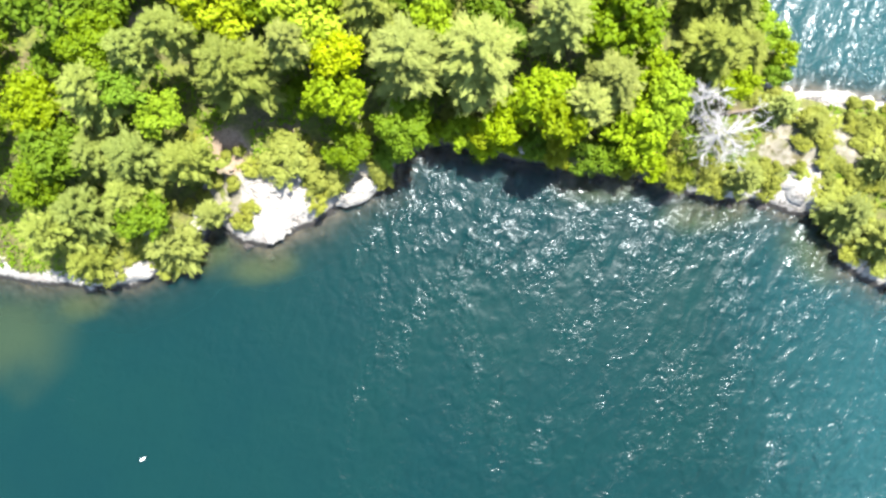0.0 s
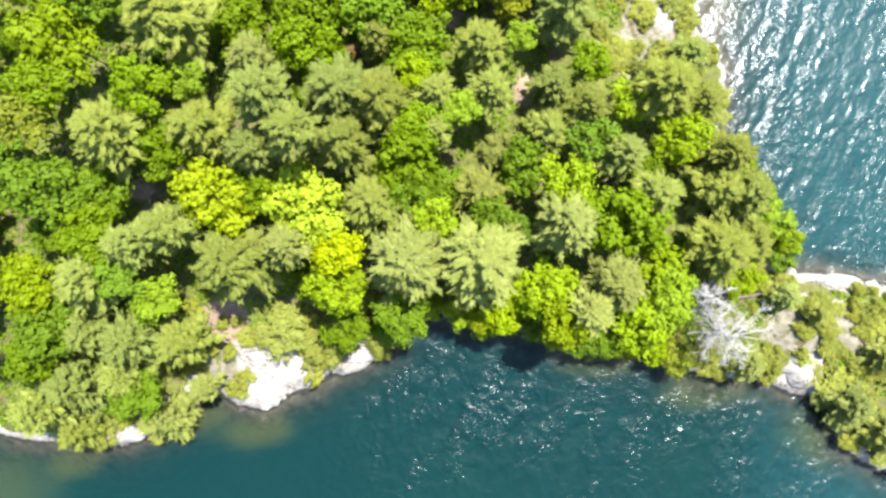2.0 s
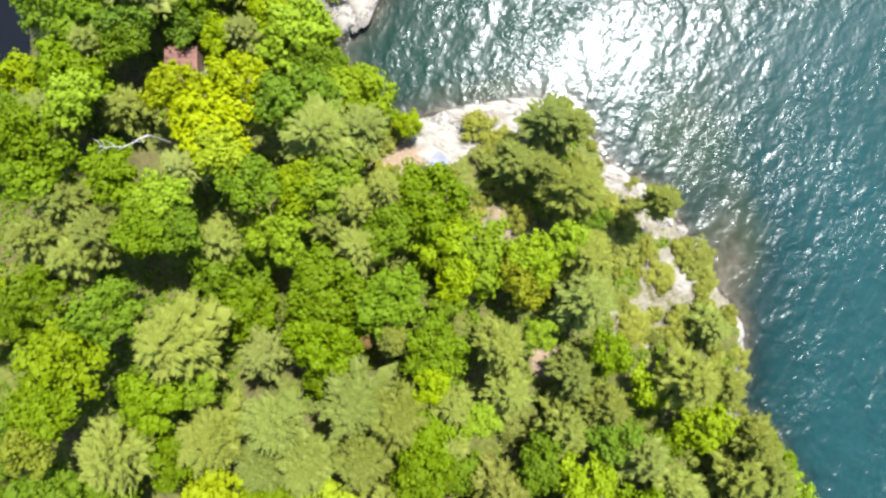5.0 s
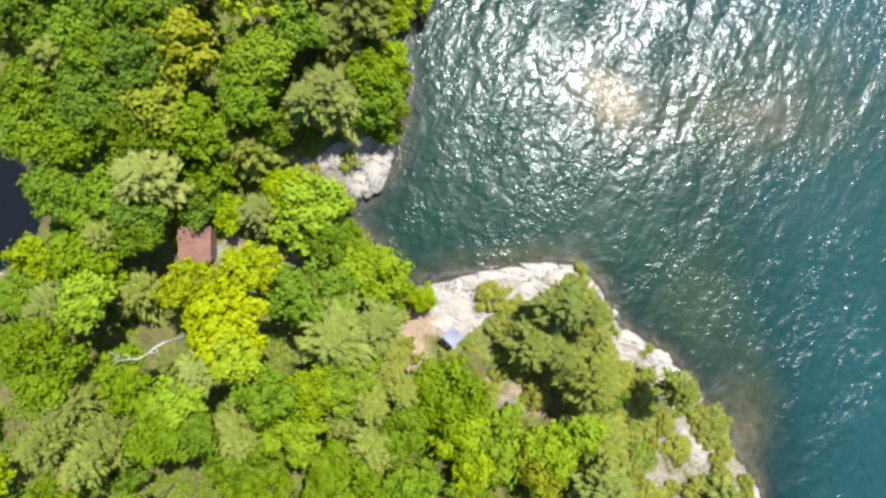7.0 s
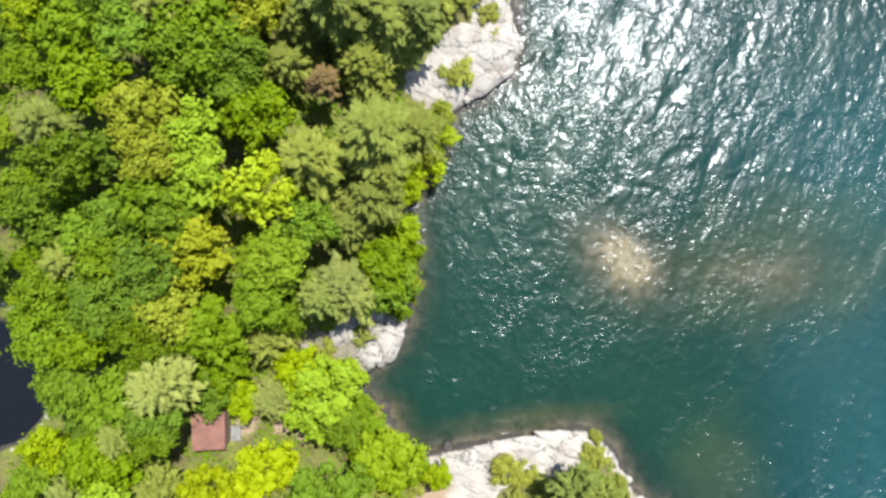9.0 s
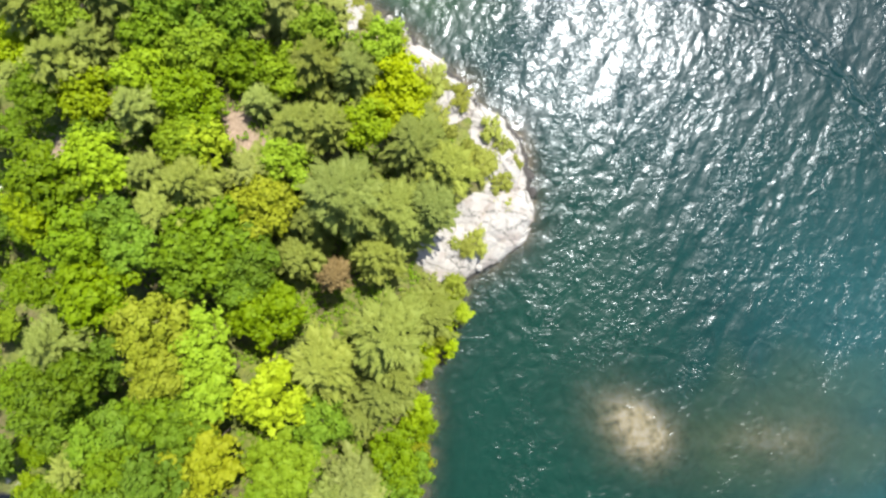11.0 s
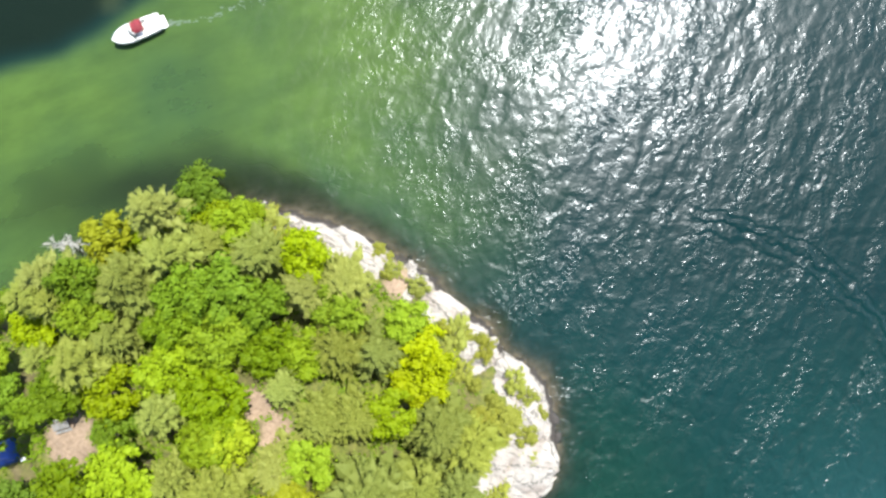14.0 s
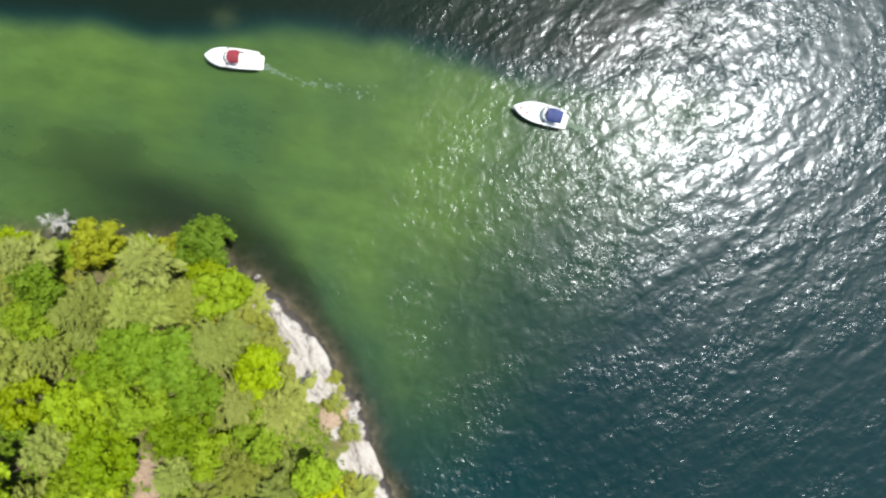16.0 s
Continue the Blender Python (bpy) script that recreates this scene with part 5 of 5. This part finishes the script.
for k, (x, y, rx, ry, turn, high) in enumerate([
        (-21.3, 7.6, 4.2, 2.6, 20, 0.9), (-10.8, 9.4, 3.2, 1.4, 22, 0.9), (-39.5, 2.6, 2.8, 1.2, 5, 0.9),
        (42.3, 4.0, 2.9, 2.2, -25, 1.0), (46.6, 13.9, 4.2, 1.2, -8, 0.9),
        (25.4, 56.8, 2.2, 1.8, 120, 1.0)]):
    rock_ledge(x, y, rx, ry, turn, high, k)
for k, (x, y, rx, ry, turn, high) in enumerate([
        (1.6, 66.3, 3.0, 2.6, 10, 0.8), (5.2, 67.8, 3.0, 1.9, 5, 0.9), (8.0, 68.2, 3.6, 1.7, 5, 0.8), (13.2, 68.4, 3.4, 1.7, -12, 0.8), (23.0, 58.9, 3.6, 1.8, -38, 0.9), (27.0, 55.2, 2.4, 1.6, -40, 0.9),
        (-5.9, 83.0, 1.9, 3.4, -28, 0.9), (-8.5, 81.0, 1.6, 1.5, 0, 0.8), (-10.6, 84.3, 2.2, 1.5, 30, 0.8), (-8.2, 86.2, 1.8, 1.0, 10, 0.7), (9.2, 116.4, 3.6, 3.2, 30, 1.0), (8.6, 112.6, 3.8, 1.2, 32, 0.8), (3.0, 113.4, 2.8, 1.7, 32, 0.7), (6.2, 115.0, 2.6, 1.8, 32, 0.8),
        (9.4, 121.9, 2.2, 3.0, 10, 0.9), (8.4, 127.2, 3.0, 1.8, -48, 0.9), (3.6, 130.2, 1.6, 1.6, 0, 0.8), (0.8, 135.6, 3.4, 2.0, -46, 0.8), (-7.8, 142.4, 4.6, 2.3, -38, 0.8),
        (-13.0, 145.6, 3.4, 1.3, -25, 0.8)], 3):
    rock_ledge(x, y, rx, ry, turn, high, k)
stone_dice = random.Random(5)
for k in range(150):
    i = stone_dice.randrange(len(COAST))
    x, y = COAST[i] + np.array([stone_dice.uniform(-1.6, 1.6), stone_dice.uniform(-1.6, 1.6)])
    if x < -60 or x > 58:
        continue
    s = stone_dice.uniform(0.25, 0.85)
    ob = new("boulder", BOULDER_MESHES[k % len(BOULDER_MESHES)])
    ob.matrix_basis = pose(x, y, ground_at(x, y) + 0.1 * s, stone_dice.uniform(-12, 12), stone_dice.uniform(-12, 12), stone_dice.uniform(0, 360)) @ Matrix.Diagonal((s * 1.2, s, s * 0.9, 1))
    tagged(ob, "rounded granite boulder at the waterline, dark and wet below", "rock", "boulders along the shore")


# ---- undergrowth ----
def undergrowth():
    """Low leafy plants over the forest floor."""
    rs = np.random.RandomState(9)
    x, y = rs.uniform(-62, 56, 60000), rs.uniform(0, 150, 60000)
    d = inland(x, y)
    keep = (d > 1.5) & (noise2(x, y, 0.35, 21) > -0.25)
    for cx, cy, r in CLEARINGS:
        keep &= np.hypot(x - cx, y - cy) > r * 0.8
    for cx, cy, r in ROCK_PATCHES:
        keep &= np.hypot(x - cx, y - cy) > r * 0.8
    keep &= (within(x, y, SLABS) < -0.9) & (within(x, y, BARRENS) < -0.2)
    x, y, d = x[keep], y[keep], d[keep]
    z = relief(x, y, d)
    p = np.repeat(np.stack([x, y, z], 1), 3, 0) + rs.normal(0, 1, (len(x) * 3, 3)) * np.array([0.22, 0.22, 0.06]) + np.array([0, 0, 0.25])
    nrm = unit(rs.normal(0, 0.5, p.shape) + np.array([0, 0, 1]))
    side = unit(np.cross(nrm, rs.normal(0, 1, p.shape)))
    size = rs.uniform(0.25, 0.55, len(p))
    v, f = blades(p, np.cross(nrm, side), side, size, size * 0.7, 0.06)
    tagged(new("undergrowth", mesh_of("undergrowth", v, f, LEAF["green"])), "low green undergrowth on the forest floor", "undergrowth", kind="stuff")


undergrowth()


# ---- boats ----
def boat(x, y, turn, length, beam, canvas, label, hatches, aft, fore_end, stem, glass):
    """A small cabin runabout: bow towards +x of its own frame."""
    foot = new("motorboat")
    foot.matrix_basis = pose(x, y, 0.02, 0, 0, turn)
    half = length / 2

    def wide(s):
        # half beam along the hull, 0 at the transom, 1 at the stem
        return beam / 2 * (0.9 + 0.1 * min(1, s / 0.3)) * (1 - max(0, (s - 0.5) / 0.5) ** stem) + 0.01

    def ring(s, sheer, inset=0.0, low=-0.35):
        w = wide(s) - inset
        xx = -half + s * length
        return [(xx, -w, sheer), (xx, -w * 0.93, sheer * 0.4), (xx, -w * 0.62, low * 0.5), (xx, 0, low), (xx, w * 0.62, low * 0.5), (xx, w * 0.93, sheer * 0.4), (xx, w, sheer)]
    stations = [0, 0.1, 0.25, 0.4, 0.55, 0.68, 0.8, 0.9, 0.96, 1.0]
    bm = bmesh.new()
    loft(bm, [ring(s, 0.72 + 0.22 * s, 0, -0.35 + 0.45 * max(0, s - 0.6) ** 1.2) for s in stations], closed=False)
    bm.faces.new([bm.verts.new(p) for p in ring(0, 0.72)])
    hull = part("hull", bm, GELCOAT, foot, smooth=True)
    bm = bmesh.new()
    fore = [fore_end + 0.07 + (0.93 - fore_end) * f for f in (0, 0.14, 0.28, 0.42, 0.56, 0.68, 0.78, 0.87, 0.94, 1.0)]
    loft(bm, [[(-half + s * length, -wide(s), 0.725 + 0.22 * s), (-half + s * length, -wide(s) * 0.6, 0.9 + 0.14 * s - 0.1 * s ** 6), (-half + s * length, 0, 0.97 + 0.12 * s - 0.16 * s ** 6),
               (-half + s * length, wide(s) * 0.6, 0.9 + 0.14 * s - 0.1 * s ** 6), (-half + s * length, wide(s), 0.725 + 0.22 * s)] for s in fore], closed=False)
    deck = part("foredeck", bm, GELCOAT, foot, smooth=True)
    for sgn in (-1, 1):
        bm = bmesh.new()
        loft(bm, [[(-half + s * length, sgn * (wide(s) - 0.22), 0.78 + 0.2 * s), (-half + s * length, sgn * wide(s), 0.73 + 0.22 * s), (-half + s * length, sgn * wide(s), 0.68 + 0.22 * s),
                   (-half + s * length, sgn * (wide(s) - 0.22), 0.3)] for s in (0.02, 0.15, 0.3, 0.45, 0.57)])
        part("side_deck", bm, GELCOAT, foot)
        bm = bmesh.new()
        tube(bm, [(-half + s * length, sgn * (wide(s) + 0.015), 0.7 + 0.22 * s) for s in stations[:-1]], [0.03] * (len(stations) - 1), 5)
        part("rub_rail", bm, BLACK, hull)
        bm = bmesh.new()
        tube(bm, [(-half + s * length, sgn * wide(s) * 0.86, (1.02 if s not in (0.58, 0.985) else 0.88) + 0.22 * s) for s in (0.58, 0.62, 0.74, 0.84, 0.92, 0.985)], [0.016] * 6, 5)
        part("bow_rail", bm, STEEL, deck)
    bm = bmesh.new()
    box(bm, -half + 0.3 * length, 0, 0.28, length * 0.54, beam * 0.78, 0.06, 0.02)
    part("cockpit_floor", bm, DECK_GREY, foot)
    bm = bmesh.new()
    box(bm, -half + 0.13, 0, 0.5, 0.24, beam * 0.86, 0.5, 0.05)
    part("transom", bm, GELCOAT, foot)
    bm = bmesh.new()
    deep = max(0.5, aft * length - 0.35)
    box(bm, -half + 0.24 + deep / 2, 0, 0.5, deep, beam * 0.8, 0.4, 0.08)
    part("stern_bench", bm, WHITE_PLASTIC, foot)
    for sgn in (-1, 1):
        bm = bmesh.new()
        box(bm, -half + (fore_end - 0.06) * length, sgn * beam * 0.22, 0.5, 0.5, 0.5, 0.42, 0.07)
        box(bm, -half + (fore_end - 0.06) * length - 0.26, sgn * beam * 0.22, 0.86, 0.12, 0.5, 0.45, 0.05)
        part("seat", bm, WHITE_PLASTIC, foot)
    bm = bmesh.new()
    box(bm, -half - 0.2, 0, 0.16, 0.5, beam * 0.7, 0.06, 0.025)
    part("swim_platform", bm, GELCOAT, foot)
    # wraparound windscreen
    bm = bmesh.new()
    arc = [radians(a) for a in (-78, -52, -26, 0, 26, 52, 78)]
    cx = -half + (fore_end - 0.03) * length
    loft(bm, [[(cx + 1.05 * math.cos(a), (beam * 0.46) * math.sin(a), 1.03), (cx + 0.55 * math.cos(a) - 0.04, (beam * 0.37) * math.sin(a), 1.42),
               (cx + 0.53 * math.cos(a) - 0.04, (beam * 0.355) * math.sin(a), 1.41), (cx + 1.02 * math.cos(a), (beam * 0.445) * math.sin(a), 1.02)] for a in arc])
    screen = part("windscreen", bm, glass, foot, "wraparound windscreen", True)
    bm = bmesh.new()
    tube(bm, [(cx + 0.56 * math.cos(a) - 0.04, beam * 0.375 * math.sin(a), 1.44) for a in arc], [0.045] * 7, 6)
    part("windscreen_frame", bm, GELCOAT, screen)
    # arched canvas top on hoops
    bm = bmesh.new()
    c0, c1 = -half + aft * length, -half + fore_end * length
    rows = []
    for k in range(7):
        f = k / 6
        xx = c0 + (c1 - c0) * f
        sag = 0.05 * math.cos(f * 4 * math.pi)
        w = beam * (0.27 + 0.1 * math.sin(0.3 + f * 2.5) ** 0.7)
        rows.append([(xx, w * math.sin(b), 1.42 + sag + 0.42 * math.cos(b)) for b in (-1.45, -1.1, -0.7, -0.3, 0, 0.3, 0.7, 1.1, 1.45)])
    lower = [[(p[0], p[1] * 0.985, p[2] - 0.02) for p in r] for r in rows]
    loft(bm, rows, closed=False)
    loft(bm, [r[::-1] for r in lower], closed=False)
    top = part("canopy", bm, canvas, foot, "taut canvas cockpit canopy", True)
    for xx in (c0 + 0.04, c1 - 0.04):
        bm = bmesh.new()
        tube(bm, [(xx, beam * 0.31 * math.sin(b), 1.36 + 0.42 * math.cos(b) if abs(b) < 1.5 else 0.8) for b in (-1.57, -1.45, -0.8, 0, 0.8, 1.45, 1.57)], [0.016] * 7, 5)
        part("canopy_hoop", bm, STEEL, top)
    # round red hatches set on the foredeck
    for k, (hx, hy) in enumerate(hatches):
        bm = bmesh.new()
        bmesh.ops.create_cone(bm, cap_ends=True, segments=14, radius1=0.22, radius2=0.18, depth=0.08, matrix=Matrix.Translation((-half + hx * length, hy, 1.08 + 0.06 * hx - 0.12 * abs(hy))))
        part("hatch", bm, RED_HATCH, deck, "small round red deck hatch")
    tagged(foot, label, "motorboat", "motorboats")
    return foot


boat(-32.3, 171.8, 199, 6.1, 2.2, RED_CANVAS, "white motorboat with a red canvas canopy on green shallows", [], 0.3, 0.52, 3.6, SMOKED)
boat(2.7, 181.1, 190, 6.1, 2.3, BLUE_CANVAS, "white motorboat with a navy blue canopy on glittering water", [(0.86, 0.0), (0.72, 0.35), (0.72, -0.35)], 0.06, 0.36, 2.4, PALE_SCREEN)


def boat_wake(x, y, turn, length, count, seed):
    """Flecks of foam trailing behind a slowly running boat."""
    rs = np.random.RandomState(seed)
    v, f = [], []
    for k in range(count):
        s = rs.rand() ** 1.6
        c = np.array([-3.3 - s * length, rs.normal(0, 0.12 + 0.5 * s) + 0.5 * math.sin(s * 5)])
        size = rs.uniform(0.03, 0.13) * (1.2 - 0.5 * s)
        m = 7
        base = len(v)
        for i in range(m):
            a = 6.2832 * i / m
            q = size * rs.uniform(0.5, 1.3)
            v.append((c[0] + q * 2.2 * math.cos(a), c[1] + q * math.sin(a), 0.03 + 0.0002 * (k % 40)))
        f.append(list(range(base, base + m)))
    ob = new("boat_wake", mesh_of("boat_wake", v, f, FOAM))
    ob.matrix_basis = pose(x, y, 0, 0, 0, turn)
    tagged(ob, "thin broken white foam trailing behind a motorboat", "wake", kind="stuff")


boat_wake(-32.5, 172.4, 187, 15.0, 85, 1)
boat_wake(2.7, 181.1, 190, 11.0, 170, 2)


# ---- camp things among the trees ----
def shed(x, y, turn, w, l):
    base = ground_at(x, y)
    foot = new("shed")
    foot.matrix_basis = pose(x, y, base, 0, 0, turn)
    top = 2.0
    for sx, sy, bx, by in ((1, 0, 0.08, l - 0.3), (-1, 0, 0.08, l - 0.3), (0, 1, w - 0.46, 0.08), (0, -1, w - 0.46, 0.08)):
        bm = bmesh.new()
        box(bm, sx * (w / 2 - 0.19), sy * (l / 2 - 0.19), top / 2 - 0.25, bx, by, top + 0.4, 0.01)
        part("wall", bm, BOARD, foot)
    bm = bmesh.new()
    box(bm, 0, 0, top + 0.06, w, l, 0.07, 0.015, pose(0, 0, 0, 0, 3, 0))
    roof = part("roof", bm, ROOF_RED, foot, "weathered red-brown roof")
    for k in range(8):
        bm = bmesh.new()
        box(bm, 0, -l / 2 + (k + 0.5) * l / 8, top + 0.11, w * 0.99, 0.05, 0.05, 0.012, pose(0, 0, 0, 0, 3, 0))
        part("roof_rib", bm, ROOF_RED, roof)
    bm = bmesh.new()
    box(bm, w / 2 + 0.55, -l / 2 + 1.1, -0.02, 1.1, 1.7, 0.22, 0.03)
    part("doorstep", bm, GREY_BOARD, foot, "weathered grey board landing")
    tagged(foot, "small dark-boarded shed with a weathered red-brown roof among trees", "shed")


shed(-25.9, 75.1, -3, 3.5, 3.9)


def tarp_shelter(x, y, turn, size):
    foot = new("tarp_shelter")
    base = ground_at(x, y)
    foot.matrix_basis = pose(x, y, base, 0, 0, turn)
    bm = bmesh.new()
    k = 7
    rows = [[((i / (k - 1) - 0.5) * size, (j / (k - 1) - 0.5) * size, 2.2 - 0.1 * math.sin(math.pi * i / (k - 1)) * math.sin(math.pi * j / (k - 1)) + 0.06 * (j / (k - 1)))
             for i in range(k)] for j in range(k)]
    loft(bm, rows, closed=False)
    loft(bm, [[(p[0], p[1], p[2] - 0.012) for p in r][::-1] for r in rows], closed=False)
    part("tarp", bm, PALE_TARP, foot, "pale blue stretched tarp", True)
    for i, j in ((0, 0), (0, k - 1), (k - 1, 0), (k - 1, k - 1)):
        bm = bmesh.new()
        p = rows[j][i]
        tube(bm, [(p[0], p[1], -0.2), (p[0], p[1], p[2] + 0.06)], [0.03, 0.025], 6)
        part("pole", bm, GREY_BOARD, foot)
    tagged(foot, "pale blue tarp shelter on four poles beside the ledge", "shelter")


tarp_shelter(1.6, 62.6, 40, 1.7)


def tent(x, y, turn):
    foot = new("tent")
    foot.matrix_basis = pose(x, y, ground_at(x, y), 0, 0, turn)
    bm = bmesh.new()
    rows = []
    for j in range(6):
        b = j / 5 * 1.5
        rows.append([(1.9 * math.cos(b) ** 0.7 * max(-1, min(1, 1.25 * math.cos(a))), 1.4 * math.cos(b) ** 0.7 * max(-1, min(1, 1.25 * math.sin(a))), -0.15 + 1.6 * math.sin(b))
                     for a in [6.2832 * i / 20 for i in range(20)]])
    loft(bm, rows)
    part("canopy", bm, BLUE_TARP, foot, smooth=True)
    for s in (1, -1):
        bm = bmesh.new()
        tube(bm, [(1.75 * math.cos(b), s * 1.3 * math.cos(b), -0.1 + 1.62 * math.sin(b)) for b in [math.pi * i / 10 for i in range(11)]], [0.018] * 11, 5)
        part("tent_pole", bm, STEEL, foot)
    tagged(foot, "blue dome tent under the trees by bare soil", "tent")


tent(-49.0, 124.4, 15)
# extra tree, mostly out of view, added to cast shade on the tent
plant("green", -45.8, 128.0, 2.4, 0.0, 12.5)


def cooler(x, y, turn):
    foot = new("cooler")
    foot.matrix_basis = pose(x, y, ground_at(x, y), 0, 0, turn)
    bm = bmesh.new()
    box(bm, 0, 0, 0.16, 0.46, 0.3, 0.36, 0.03)
    part("body", bm, WHITE_PLASTIC, foot)
    bm = bmesh.new()
    box(bm, 0, 0, 0.37, 0.5, 0.34, 0.07, 0.03)
    lid = part("lid", bm, WHITE_PLASTIC, foot)
    bm = bmesh.new()
    tube(bm, [(-0.27, 0, 0.24), (-0.27, 0, 0.45), (0.27, 0, 0.45), (0.27, 0, 0.24)], [0.015] * 4, 5)
    part("handle", bm, BLACK, lid)
    tagged(foot, "white plastic cooler on bare soil beside the tent", "cooler")


cooler(-46.4, 123.8, 30)


def picnic_table(x, y, turn):
    foot = new("picnic_table")
    foot.matrix_basis = pose(x, y, ground_at(x, y), 0, 0, turn)
    for k in range(5):
        bm = bmesh.new()
        box(bm, 0, -0.32 + 0.16 * k, 0.74, 1.8, 0.14, 0.04, 0.006)
        part("top_plank", bm, GREY_BOARD, foot)
    for s in (1, -1):
        bm = bmesh.new()
        box(bm, 0, s * 0.68, 0.44, 1.8, 0.24, 0.04, 0.006)
        part("bench", bm, GREY_BOARD, foot)
        for q in (1, -1):
            bm = bmesh.new()
            tube(bm, [(s * 0.65, q * 0.2, 0.74), (s * 0.65, q * 0.7, -0.1)], [0.045, 0.045], 4)
            part("leg", bm, GREY_BOARD, foot)
        bm = bmesh.new()
        box(bm, s * 0.65, 0, 0.4, 0.05, 1.5, 0.09, 0.006)
        part("brace", bm, GREY_BOARD, foot)
    tagged(foot, "weathered grey picnic table at the edge of bare soil", "picnic table")


picnic_table(-40.9, 127.4, 10)

ob = new("boulder", BOULDER_MESHES[1])
ob.matrix_basis = pose(-19.2, 149.7, 0.15, 5, 0, 40) @ Matrix.Diagonal((0.6, 0.5, 0.7, 1))
tagged(ob, "small pale boulder standing in shallow water off the shore", "rock")


def float_buoy(x, y, turn):
    foot = new("mooring_buoy")
    foot.matrix_basis = pose(x, y, 0.02, 0, 0, turn) @ Matrix.Scale(0.75, 4)
    bm = bmesh.new()
    tube(bm, [(-0.5, 0, 0), (-0.46, 0, 0), (-0.3, 0, 0), (0.3, 0, 0), (0.46, 0, 0), (0.5, 0, 0)], [0.03, 0.1, 0.15, 0.15, 0.1, 0.03], 10)
    part("body", bm, WHITE_PLASTIC, foot, smooth=True)
    bm = bmesh.new()
    tube(bm, [(0.48, 0, 0), (0.6, 0, 0.02), (0.66, 0, -0.2)], [0.03, 0.03, 0.03], 6)
    part("eye", bm, BLACK, foot)
    tagged(foot, "small white float lying on open water", "buoy")


float_buoy(-41.3, -20.4, 25)
